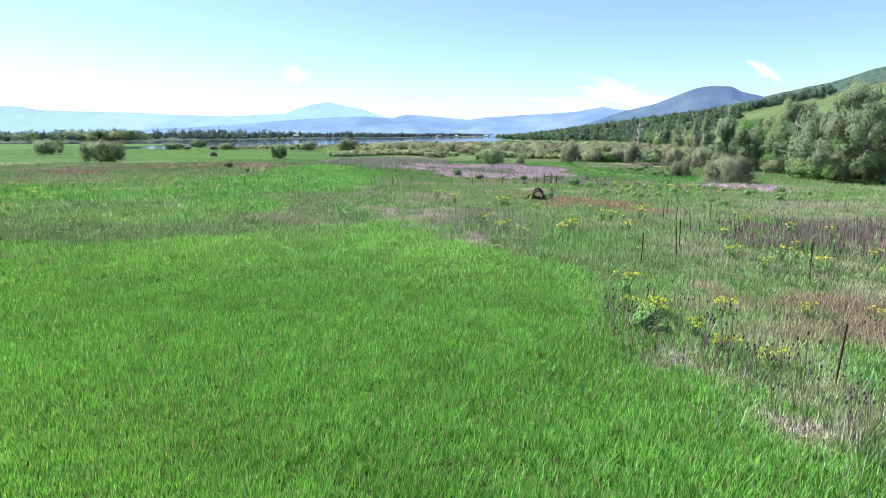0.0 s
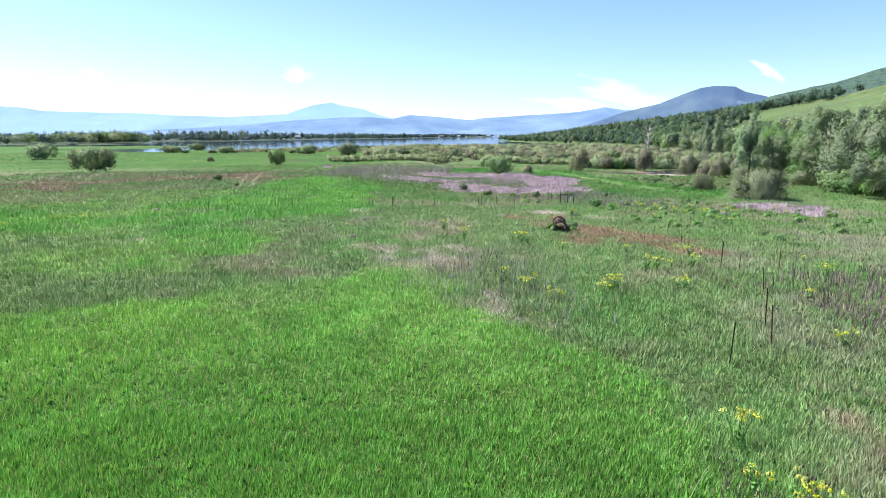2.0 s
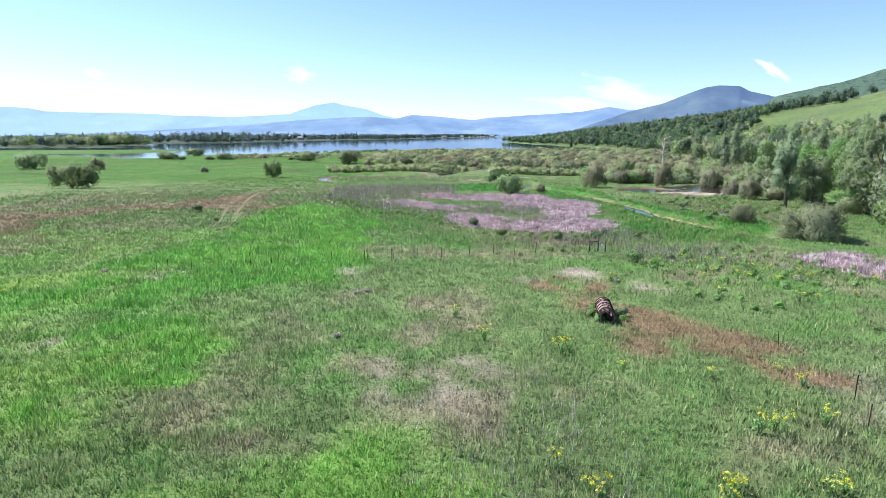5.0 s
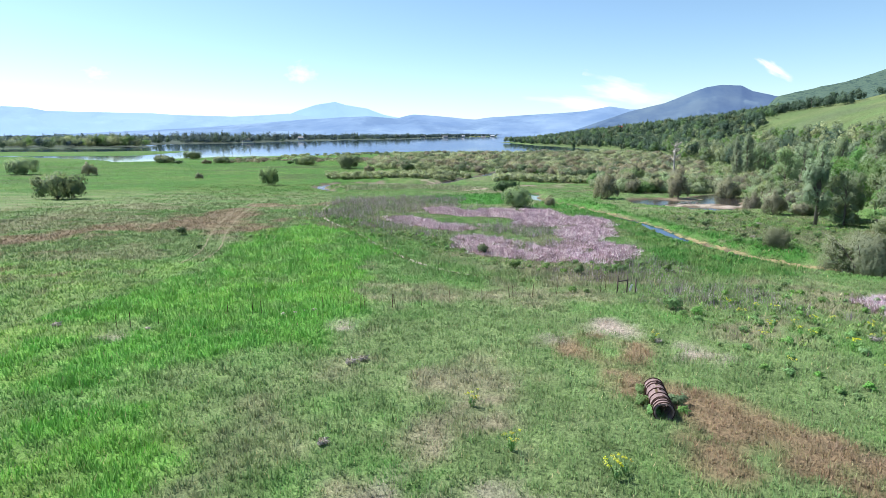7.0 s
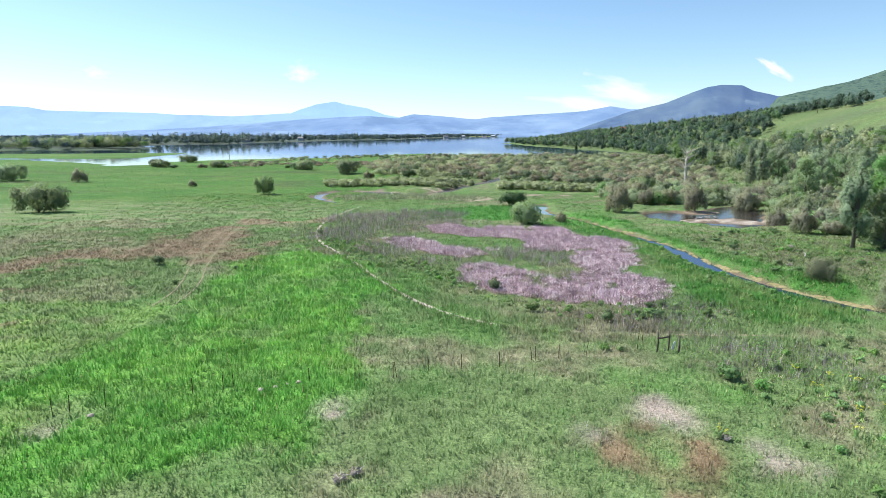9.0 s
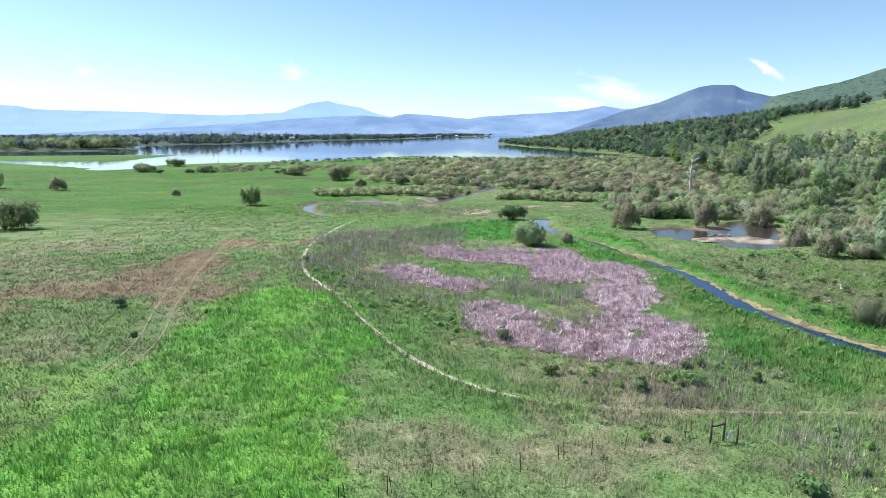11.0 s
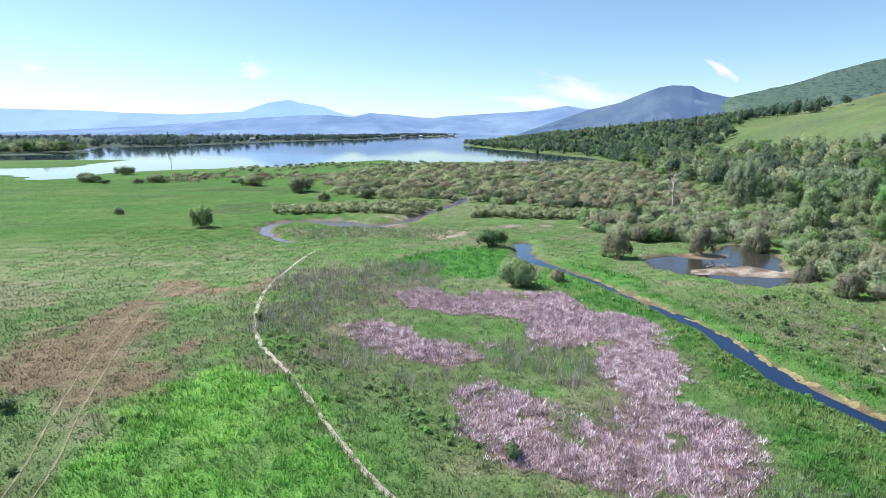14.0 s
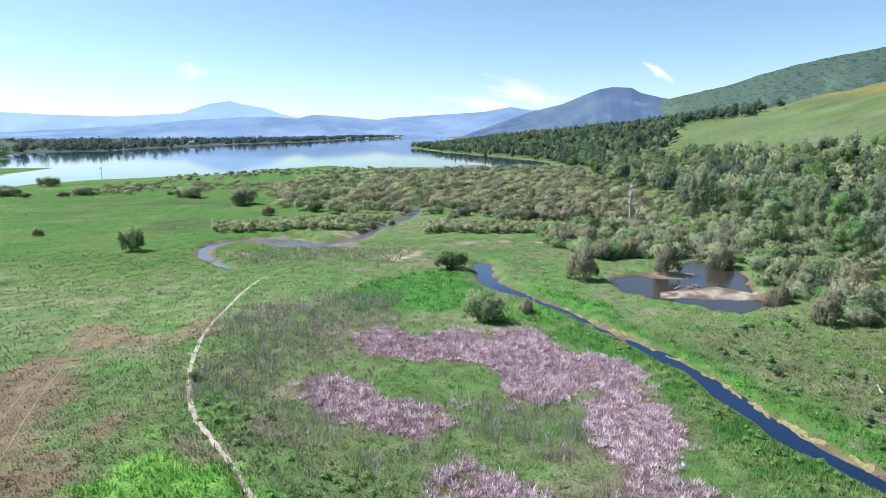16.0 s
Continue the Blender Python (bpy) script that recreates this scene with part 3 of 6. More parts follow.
    lay(np.clip((np.interp(y, [184, 190, 205, 220, 240], [1.2, 1.8, 2.4, 3.2, 2.8]) - d) / 0.8, 0, 1) * (y > 180), (0.20, 0.175, 0.135), 0.1, 0.0)
    d = edge_distance(SHALLOWS, x, y, True) * np.where(inside(SHALLOWS, x, y), -1, 1) + 2.6 * (vnoise(x, y, 2.4, 67) - 0.5)
    lay(np.where(d < 8, np.clip((1.4 - d) / 0.8, 0, 1), 0), (0.27, 0.235, 0.19), 0.1, 0.0)
    for poly in PALE_BARS:
        lay(soft(poly, x, y, 0.9) * np.clip(0.6 + (b - 0.5) * 4, 0, 1), (0.42, 0.36, 0.29), 0.1, 0.1)
    d = edge_distance(POND, x, y, True) * np.where(inside(POND, x, y), -1, 1)
    lay(np.clip((0.8 - d) / 0.8, 0, 1), (0.15, 0.12, 0.09), 0.1, 0.0)
    lay(np.clip(1.6 - np.hypot((x - 53) / 1.5, y - 163) / 2.4, 0, 1), (0.34, 0.28, 0.21), 0.1, 0.0)
    lay(soft(SAND, x, y, 1.2) * np.clip(0.5 + (b - 0.5) * 4, 0, 1), (0.34, 0.29, 0.23), 0.1, 0.25)
    lay(soft(GRAVEL_BAR, x, y, 1.2) * np.clip(0.75 + (fbm(x, y, 1.4, 62, 3) - 0.5) * 4, 0, 1), (0.38, 0.34, 0.295), 0.1, 0.0)
    d = edge_distance(PATHWAY, x, y)
    thick = thick * step(0.08, 0.40, d)
    high = np.where((d > 0.3) & (d < 3.0) & (y < 112), np.maximum(high, 0.36 + 0.2 * (b - 0.5)), high)
    for line in (TRACK_LEFT, TRACK_RIGHT):
        d = edge_distance(line, x, y)
        thick = thick * np.clip(0.6 + step(0.05, 0.32, d), 0, 1)
        high = high * (0.55 + 0.45 * step(0.2, 0.7, d))
        col = col * (1 - 0.4 * (1 - step(0.1, 0.4, d)) * (y < 92))[:, None]
    # small light and dark clumps over everything
    even = 0.3 * soft(LUSH_NEAR, x, y, 0.8) * (1 - step(22, 30, y))
    col = col * (1 + (0.62 - even) * (fbm(x, y, 0.9, 68, 2) - 0.47))[:, None]
    return np.clip(col, 0.01, 0.9), high, thick


# ---- meshes ----


def mesh_np(name, verts, faces, mat, tint=None, per="FACE", smooth=False, normals=None):
    """A mesh from arrays; faces all have the same number of corners. tint: a colour for each face or point."""
    verts, faces = np.asarray(verts, np.float32), np.asarray(faces, np.int32)
    me = bpy.data.meshes.new(name)
    me.vertices.add(len(verts))
    me.vertices.foreach_set("co", verts.ravel())
    k = faces.shape[1]
    me.loops.add(faces.size)
    me.loops.foreach_set("vertex_index", faces.ravel())
    me.polygons.add(len(faces))
    me.polygons.foreach_set("loop_start", np.arange(0, faces.size, k, dtype=np.int32))
    me.polygons.foreach_set("use_smooth", np.full(len(faces), smooth))
    if tint is not None:
        at = me.attributes.new("tint", "FLOAT_COLOR", per)
        rgba = np.ones((len(tint), 4), np.float32)
        rgba[:, :3] = tint
        at.data.foreach_set("color", rgba.ravel())
    me.materials.append(mat)
    me.update(calc_edges=True)
    if normals is not None:
        me.polygons.foreach_set("use_smooth", np.full(len(faces), True))
        me.normals_split_custom_set_from_vertices(np.asarray(normals, np.float32))
    return me


def part(name, bm, mat, parent, label=""):
    """Links a bmesh (or a mesh) as one mesh object under a thing or a part."""
    if isinstance(bm, bpy.types.Mesh):
        me = bm
    else:
        me = bpy.data.meshes.new(name)
        bm.to_mesh(me)
        bm.free()
        me.materials.append(mat)
    ob = new(name, me)
    ob.parent = parent
    return tagged(ob, label)


def thing(name, x, y, z, label, category, group="", turn=0.0):
    ob = new(name)
    ob.empty_display_size = 0.2
    ob.matrix_basis = pose(x, y, z, 0, 0, turn)
    return tagged(ob, label, category, group)


def height(x, y):
    return float(terrain(np.array([float(x)]), np.array([float(y)]))[0])


def tube(bm, points, radii, sides=6, cap=True):
    """A tapered tube along points."""
    rings = []
    pts = [Vector(p) for p in points]
    for i, (p, r) in enumerate(zip(pts, radii)):
        d = (pts[min(i + 1, len(pts) - 1)] - pts[max(i - 1, 0)]).normalized()
        side = d.cross(Vector((0.31, 0.87, 0.12))).normalized()
        up = d.cross(side)
        rings.append([bm.verts.new(p + (side * math.cos(a) + up * math.sin(a)) * r) for a in (2 * math.pi * k / sides for k in range(sides))])
    for a, b in zip(rings, rings[1:]):
        for k in range(sides):
            f = bm.faces.new((a[k], a[(k + 1) % sides], b[(k + 1) % sides], b[k]))
            f.smooth = True
    if cap:
        bm.faces.new(rings[-1])
        bm.faces.new(rings[0][::-1])


def box(bm, cx, cy, cz, sx, sy, sz, bevel=0.0, turn=None):
    r = bmesh.ops.create_cube(bm, size=1)["verts"]
    bmesh.ops.scale(bm, vec=(sx, sy, sz), verts=r)
    if bevel:
        es = list({e for v in r for e in v.link_edges})
        out = bmesh.ops.bevel(bm, geom=es, offset=bevel, segments=1, affect="EDGES")
        r = list({v for f in out["faces"] for v in f.verts} | {v for v in r if v.is_valid})
    if turn is not None:
        bmesh.ops.transform(bm, matrix=turn, verts=r)
    bmesh.ops.translate(bm, vec=(cx, cy, cz), verts=r)


rng = np.random.default_rng(7)

# ---- ground ----


def spread(a, b, step_in, far_a, far_b, grow=1.16):
    mid = list(np.arange(a, b + 0.01, step_in))
    lo, hi, s = [a], [b], step_in
    while lo[-1] > far_a:
        s = min(s * grow, 260)
        lo.append(lo[-1] - s)
    s = step_in
    while hi[-1] < far_b:
        s = min(s * grow, 260)
        hi.append(hi[-1] + s)
    return np.array(lo[:0:-1] + mid + hi[1:])


def make_ground():
    xs, ys = spread(-48, 66, 0.9, -4800, 4800, 1.11), spread(4, 216, 0.9, -1500, 4800, 1.06)
    gx, gy = np.meshgrid(xs, ys)
    x, y = gx.ravel(), gy.ravel()
    z = terrain(x, y)
    col, high, thick = growth(x, y)
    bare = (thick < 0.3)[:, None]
    # Litter and soil tone, darkened for the shade between blades near the start.
    shaded_litter = col * 0.42 + np.array(SOIL) * 0.10
    unshaded = (0.10 + 0.90 * step(15, 55, np.hypot(x, np.maximum(y, 0))))[:, None]
    unshaded = np.where((np.hypot(x, y) < 140)[:, None], np.minimum(unshaded, 0.75), unshaded)
    col = np.where(bare, col, shaded_litter * (1 - unshaded) + col * (0.68 + 0.10 * step(100, 160, y))[:, None] * unshaded)
    # Near ground dimmed once more to match self-shaded grass.
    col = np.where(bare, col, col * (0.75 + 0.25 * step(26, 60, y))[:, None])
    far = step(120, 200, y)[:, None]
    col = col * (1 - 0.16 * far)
    nx, ny = len(xs), len(ys)
    i = (np.arange(ny - 1)[:, None] * nx + np.arange(nx - 1)[None, :]).ravel()
    faces = np.stack((i, i + 1, i + nx + 1, i + nx), 1)
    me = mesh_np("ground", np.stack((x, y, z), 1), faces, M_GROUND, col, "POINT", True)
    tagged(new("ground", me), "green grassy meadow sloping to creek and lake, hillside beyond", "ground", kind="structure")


make_ground()


def sheet(name, poly_or_line, widths, mat, z, label):
    """A flat sheet of water."""
    bm = bmesh.new()
    if widths is None:
        bm.faces.new([bm.verts.new((x, y, z)) for x, y in poly_or_line])
        bmesh.ops.triangulate(bm, faces=bm.faces[:])
    else:
        prev = None
        for i, (x, y) in enumerate(poly_or_line):
            a, b = poly_or_line[max(i - 1, 0)], poly_or_line[min(i + 1, len(poly_or_line) - 1)]
            d = Vector((b[0] - a[0], b[1] - a[1], 0)).normalized()
            s = Vector((-d.y, d.x, 0)) * widths
            zz = float(level(y)) + z
            now = (bm.verts.new(Vector((x, y, zz)) + s), bm.verts.new(Vector((x, y, zz)) - s))
            if prev:
                bm.faces.new((prev[0], prev[1], now[1], now[0]))
            prev = now
    bmesh.ops.recalc_face_normals(bm, faces=bm.faces[:])
    me = bpy.data.meshes.new(name)
    bm.to_mesh(me)
    bm.free()
    me.materials.append(mat)
    if me.polygons[0].normal.z < 0:
        me.flip_normals()
    return tagged(new(name, me), label, "water", kind="structure")


sheet("water_creek", CREEK[:-1], 3.6, M_CREEK, 0.0, "narrow dark blue creek winding through the meadow")
sheet("water_river", RIVER, 7.5, M_RIVER, -0.004, "shallow river bend with pale gravel edges")
sheet("water_pond", [(34, 158), (38, 165), (48, 168), (56, 172), (63, 178), (71, 170), (67, 157), (61, 149), (63, 142), (60, 138.5), (48, 136), (42, 141), (36, 150)], None, M_POND, POND_Z, "shallow brown pond below willows")
sheet("water_lake", out([(-1500, 250), (-100, 320), (0, 420), (250, 440), (250, 700), (200, 1100), (500, 2000), (700, 3400), (-200, 3400), (-800, 2000), (-1500, 900)]), None, M_LAKE, LAKE_Z, "wide calm blue lake reflecting the sky")


def ribbon(name, line, half, mat, label, category, rag, lift, seed):
    """A worn strip of earth that follows the ground, with ragged edges."""
    pts = []
    for (x0, y0), (x1, y1) in zip(line, line[1:]):
        n = max(1, int(math.hypot(x1 - x0, y1 - y0) / 0.35))
        pts += [(x0 + (x1 - x0) * k / n, y0 + (y1 - y0) * k / n) for k in range(n)]
    p = np.array(pts)
    d = np.gradient(p, axis=0)
    d /= np.linalg.norm(d, axis=1)[:, None]
    s = np.stack((-d[:, 1], d[:, 0]), 1)
    wl_ = half * (1 + rag * (vnoise(p[:, 0], p[:, 1], 0.6, seed) - 0.5) * 2)
    wr_ = half * (1 + rag * (vnoise(p[:, 0], p[:, 1], 0.6, seed + 1) - 0.5) * 2)
    rows = [p + s * wl_[:, None], p + s * (wl_ * 0.4)[:, None], p - s * (wr_ * 0.4)[:, None], p - s * wr_[:, None]]
    v = np.stack(rows, 1).reshape(-1, 2)
    z = terrain(v[:, 0], v[:, 1]) + lift
    n = len(p)
    i = (np.arange(n - 1)[:, None] * 4 + np.arange(3)[None, :]).ravel()
    f = np.stack((i, i + 4, i + 5, i + 1), 1)
    me = mesh_np(name, np.column_stack((v, z)), f, mat, None, smooth=True)
    return tagged(new(name, me), label, category, kind="structure")


ribbon("path_1", PATHWAY[9:88], 0.21, M_PATH, "narrow pale trodden earth footpath curving through grass", "path", 0.5, 0.02, 61)
ribbon("path_2", PATHWAY[87:], 0.12, M_RUT, "faint trodden trace continuing the footpath", "path", 1.6, 0.02, 62)
ribbon("wheel_track_1", TRACK_LEFT[2:34], 0.06, M_RUT, "faint pale wheel rut in the meadow", "track", 0.9, 0.03, 63)
ribbon("wheel_track_2", TRACK_RIGHT[2:34], 0.06, M_RUT, "faint pale wheel rut in the meadow", "track", 0.9, 0.03, 65)

# ---- far mountains and clouds (backdrop) ----


def ridge(name, crest, dist, depth, mat, seed, rough, label):
    """A mountain range: crest as (side, height) slopes seen from the start, at dist metres ahead."""
    az = np.linspace(crest[0][0], crest[-1][0], 260)
    el = np.interp(az, [c[0] for c in crest], [c[1] for c in crest])
    rows, nrow = [], 14
    for k in range(nrow + 1):
        t = k / nrow
        dd = dist - depth * t
        x = az * dist * (1 - 0.15 * t)
        fold = fbm(az * dist + 40 * k, np.full_like(az, 150.0 * k), dist * 0.05, seed, 4) - 0.5
        top = el * dist + 5.5 + dist * rough * (fbm(az * dist, np.zeros_like(az), dist * 0.03, seed + 3, 4) - 0.5)
        z = top * (1 - t) ** 1.25 + fold * top * 0.5 * math.sin(math.pi * t) - 6 * t
        rows.append(np.stack((x, dd + fold * depth * 0.25 * math.sin(math.pi * t), z), 1))
    v = np.concatenate(rows)
    n = len(az)
    i = (np.arange(nrow)[:, None] * n + np.arange(n - 1)[None, :]).ravel()
    f = np.stack((i, i + n, i + n + 1, i + 1), 1)
    tagged(new(name, mesh_np(name, v, f, mat, None, smooth=True)), label, "mountain", kind="structure")


def px(*pairs):
    """Slopes from a 73 degree view tilted down: side and height."""
    return [((x - 784) / 1091.0, ((441 - y) * 0.982 - 198.6) / 1091.0) for x, y in pairs]


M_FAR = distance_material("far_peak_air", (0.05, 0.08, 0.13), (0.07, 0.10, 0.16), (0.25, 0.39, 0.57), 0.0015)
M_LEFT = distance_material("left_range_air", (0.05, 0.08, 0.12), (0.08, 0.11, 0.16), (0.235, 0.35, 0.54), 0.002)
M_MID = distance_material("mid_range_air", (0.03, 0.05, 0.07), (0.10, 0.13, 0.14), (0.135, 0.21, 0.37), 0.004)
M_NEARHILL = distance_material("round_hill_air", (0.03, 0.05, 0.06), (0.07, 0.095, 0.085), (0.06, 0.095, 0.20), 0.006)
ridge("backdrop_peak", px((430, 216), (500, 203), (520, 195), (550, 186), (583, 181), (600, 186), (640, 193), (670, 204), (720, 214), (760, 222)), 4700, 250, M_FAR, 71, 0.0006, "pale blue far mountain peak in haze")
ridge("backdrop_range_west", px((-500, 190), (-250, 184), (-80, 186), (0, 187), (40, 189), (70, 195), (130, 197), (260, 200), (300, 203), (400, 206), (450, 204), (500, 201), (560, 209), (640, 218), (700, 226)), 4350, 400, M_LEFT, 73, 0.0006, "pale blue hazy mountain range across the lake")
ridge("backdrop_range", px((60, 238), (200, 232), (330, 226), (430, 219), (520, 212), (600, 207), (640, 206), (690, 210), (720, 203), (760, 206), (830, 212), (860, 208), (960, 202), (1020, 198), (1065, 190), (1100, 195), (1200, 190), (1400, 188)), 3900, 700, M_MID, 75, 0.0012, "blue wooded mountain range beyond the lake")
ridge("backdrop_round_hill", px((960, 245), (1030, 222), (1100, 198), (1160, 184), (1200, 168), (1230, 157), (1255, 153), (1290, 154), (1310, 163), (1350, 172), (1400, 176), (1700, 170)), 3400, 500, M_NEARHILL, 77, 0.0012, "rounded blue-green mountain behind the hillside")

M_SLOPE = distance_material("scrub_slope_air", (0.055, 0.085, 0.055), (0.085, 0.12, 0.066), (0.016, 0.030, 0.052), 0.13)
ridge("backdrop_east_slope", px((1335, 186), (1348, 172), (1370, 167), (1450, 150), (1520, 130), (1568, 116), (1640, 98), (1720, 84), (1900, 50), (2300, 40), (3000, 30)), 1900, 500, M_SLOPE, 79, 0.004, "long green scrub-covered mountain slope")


def cloud(x, y, wide, tall, lean, seed):
    """A small fair-weather cloud far off."""
    m, n, l, p = material("cloud_vapour")
    tc = n.new("ShaderNodeTexCoord")
    tex = n.new("ShaderNodeTexNoise")
    tex.inputs["Scale"].default_value, tex.inputs["Detail"].default_value = 3.0, 6
    mp = n.new("ShaderNodeMapping")
    mp.inputs["Location"].default_value = (seed, seed * 2.1, 0)
    l.new(tc.outputs["Generated"], mp.inputs[0])
    l.new(mp.outputs[0], tex.inputs["Vector"])
    g = n.new("ShaderNodeTexGradient")
    g.gradient_type = "SPHERICAL"
    m2 = n.new("ShaderNodeMapping")
    m2.inputs["Location"].default_value, m2.inputs["Scale"].default_value = (-1, -1, 0), (2, 2, 0)
    l.new(tc.outputs["Generated"], m2.inputs[0])
    l.new(m2.outputs[0], g.inputs[0])
    a = n.new("ShaderNodeMath")
    a.operation = "MULTIPLY_ADD"
    a.inputs[1].default_value, a.inputs[2].default_value = 3.0, -1.75
    l.new(tex.outputs[0], a.inputs[0])
    b = n.new("ShaderNodeMath")
    b.operation, b.use_clamp = "MULTIPLY_ADD", True
    b.inputs[1].default_value = 1.25
    l.new(g.outputs[1], b.inputs[0])
    l.new(a.outputs[0], b.inputs[2])
    e, t, mx = n.new("ShaderNodeEmission"), n.new("ShaderNodeBsdfTransparent"), n.new("ShaderNodeMixShader")
    e.inputs[0].default_value, e.inputs[1].default_value = (1, 1, 1, 1), 0.62
    l.new(b.outputs[0], mx.inputs[0])
    l.new(t.outputs[0], mx.inputs[1])
    l.new(e.outputs[0], mx.inputs[2])
    l.new(mx.outputs[0], n["Material Output"].inputs["Surface"])
    (sx, sz), = px((x, y))
    d = 4780
    q = [Vector((cx * wide, cy * tall, 0)) for cx, cy in ((-0.5, -0.5), (0.5, -0.5), (0.5, 0.5), (-0.5, 0.5))]
    bm = bmesh.new()
    bm.faces.new([bm.verts.new(v * d / 1091.0) for v in q])
    me = bpy.data.meshes.new("backdrop_cloud")
    bm.to_mesh(me)
    bm.free()
    me.materials.append(m)
    ob = new("backdrop_cloud", me)
    ob.matrix_basis = look((sx * d, d, sz * d + 5.5), (0, 0, 5.5)) @ pose(0, 0, 0, 0, 180, lean)
    tagged(ob, "small soft white cloud low in the sky", "cloud", kind="structure")


cloud(530, 130, 70, 44, 0, 1.3)
cloud(166, 132, 46, 30, 0, 4.7)
cloud(1120, 174, 220, 62, 13, 7.9)
cloud(1030, 188, 240, 40, 7, 2.2)
cloud(1346, 128, 78, 24, 32, 9.4)

# ---- grass ----


def blades(x, y, high, wide, lean, col, base=None, way=None):
    """One narrow triangle a blade, leaning by lean times its height."""
    n = len(x)
    z = terrain(x, y) - 0.02 if base is None else base
    a = rng.uniform(0, 2 * math.pi, n) if way is None else way
    s = a + math.pi / 2 + rng.normal(0, 0.7, n)
    dx, dy = np.cos(s) * wide / 2, np.sin(s) * wide / 2
    tip = np.stack((x + np.cos(a) * lean * high, y + np.sin(a) * lean * high, z + high), 1)
    v = np.empty((n, 3, 3))
    v[:, 0] = np.stack((x - dx, y - dy, z), 1)
    v[:, 1] = np.stack((x + dx, y + dy, z), 1)
    v[:, 2] = tip
    flip = (v[:, 1, 0] - v[:, 0, 0]) < 0
    v[flip] = v[flip][:, [1, 0, 2]]
    return v.reshape(-1, 3), np.arange(3 * n).reshape(-1, 3), col


def soft_normals(v, up):
    """Blade normals raised towards the sky by up (0 to 1), as light scatters in a deep sward."""
    t = v.reshape(-1, 3, 3)
    q = np.cross(t[:, 1] - t[:, 0], t[:, 2] - t[:, 0])
    q /= np.maximum(np.linalg.norm(q, axis=1), 1e-9)[:, None]
    q = q * (1 - 0.75 * up)[:, None] + np.array((0, 0, 1.0)) * up[:, None]
    q /= np.linalg.norm(q, axis=1)[:, None]
    return np.repeat(q, 3, 0)


def near(x, y):
    """How close the walk comes to a place, in metres."""
    return np.hypot(np.maximum(np.abs(x + 2) - 2, 0), 6 + 0.36 * y)


def make_grass():
    each = 7
    y = np.concatenate((rng.uniform(6, 210, 440000), rng.uniform(6, 21, 40000)))
    x = rng.uniform(-1, 1, len(y)) * np.minimum(0.77 * y + 4, 85)
    weight = np.minimum(0.77 * y + 4, 85) / near(x, y)
    keep = rng.uniform(0, 1, len(y)) < weight * 0.60 * (1.55 - 0.55 * step(18, 34, y)) * (1 - 0.42 * step(26, 60, y)) * (1 - 0.82 * step(62, 160, y)) * (1 - 0.8 * step(50, 86, np.abs(x))) * (1 - 0.85 * step(0.9, 1.0, np.abs(x) / np.minimum(0.77 * y + 4, 85)))
    x, y = x[keep], y[keep]
    tuft = rng.uniform(0.7, 1.25, len(x)) * (0.7 + 0.6 * fbm(x, y, 0.8, 91, 2))
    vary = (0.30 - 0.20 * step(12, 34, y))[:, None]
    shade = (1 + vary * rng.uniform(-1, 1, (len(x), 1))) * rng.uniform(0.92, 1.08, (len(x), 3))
    scale = near(x, y) / 12
    x, y, tuft, shade, scale = (np.repeat(q, each, 0) for q in (x, y, tuft, shade, scale))
    ox, oy = rng.normal(0, 0.05, len(x)) * np.maximum(scale, 0.8), rng.normal(0, 0.05, len(x)) * np.maximum(scale, 0.8)
    x, y = x + ox, y + oy
    cell = 0.3
    gx, gy = np.meshgrid(np.arange(-88, 88, cell), np.arange(4, 214, cell))
    shape = gx.shape
    gc, gh, gt = growth(gx.ravel(), gy.ravel())
    gz = terrain(gx.ravel(), gy.ravel())
    i = np.clip(((x + 88) / cell + rng.uniform(-0.1, 1.1, len(x))).astype(int), 0, shape[1] - 1)
    j = np.clip(((y - 4) / cell + rng.uniform(-0.1, 1.1, len(x))).astype(int), 0, shape[0] - 1)
    at = j * shape[1] + i
    col, high, thick, ground_z = gc[at], gh[at], gt[at], gz[at]
    keep = (rng.uniform(0, 1, len(x)) < thick) & (ground_z > level(y) + 0.12)
    x, y, col, high, tuft, ground_z, shade, ox, oy = (q[keep] for q in (x, y, col, high, tuft, ground_z, shade, ox, oy))
    high = high * tuft * rng.uniform(0.65, 1.3, len(x))
    wide = (0.0028 - 0.0007 * step(20, 50, y)) * near(x, y) * rng.uniform(0.6, 1.4, len(x))
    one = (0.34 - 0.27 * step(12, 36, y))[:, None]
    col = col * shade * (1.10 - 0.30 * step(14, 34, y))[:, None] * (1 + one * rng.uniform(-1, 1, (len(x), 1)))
    dry = rng.uniform(0, 1, len(x)) < 0.05 - 0.04 * step(20, 60, y)
    col[dry] = np.array((0.40, 0.37, 0.20)) * rng.uniform(0.8, 1.2, (dry.sum(), 1))
    way = np.arctan2(oy, ox) + rng.normal(0, 0.5, len(x))
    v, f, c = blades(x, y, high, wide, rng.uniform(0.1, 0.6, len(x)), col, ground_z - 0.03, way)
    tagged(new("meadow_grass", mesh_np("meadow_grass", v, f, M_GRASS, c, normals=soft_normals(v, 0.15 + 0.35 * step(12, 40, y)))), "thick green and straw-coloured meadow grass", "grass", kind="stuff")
    # the same meadow to both sides and behind, in coarser tufts
    n = 62000
    y, x = rng.uniform(-40, 112, n), rng.uniform(-110, 110, n)
    keep = np.abs(x) > 0.77 * np.maximum(y, 0) + 2 - 10 * rng.uniform(0, 1, n) ** 2
    keep |= y < 6
    x, y = np.repeat(x[keep], 5), np.repeat(y[keep], 5)
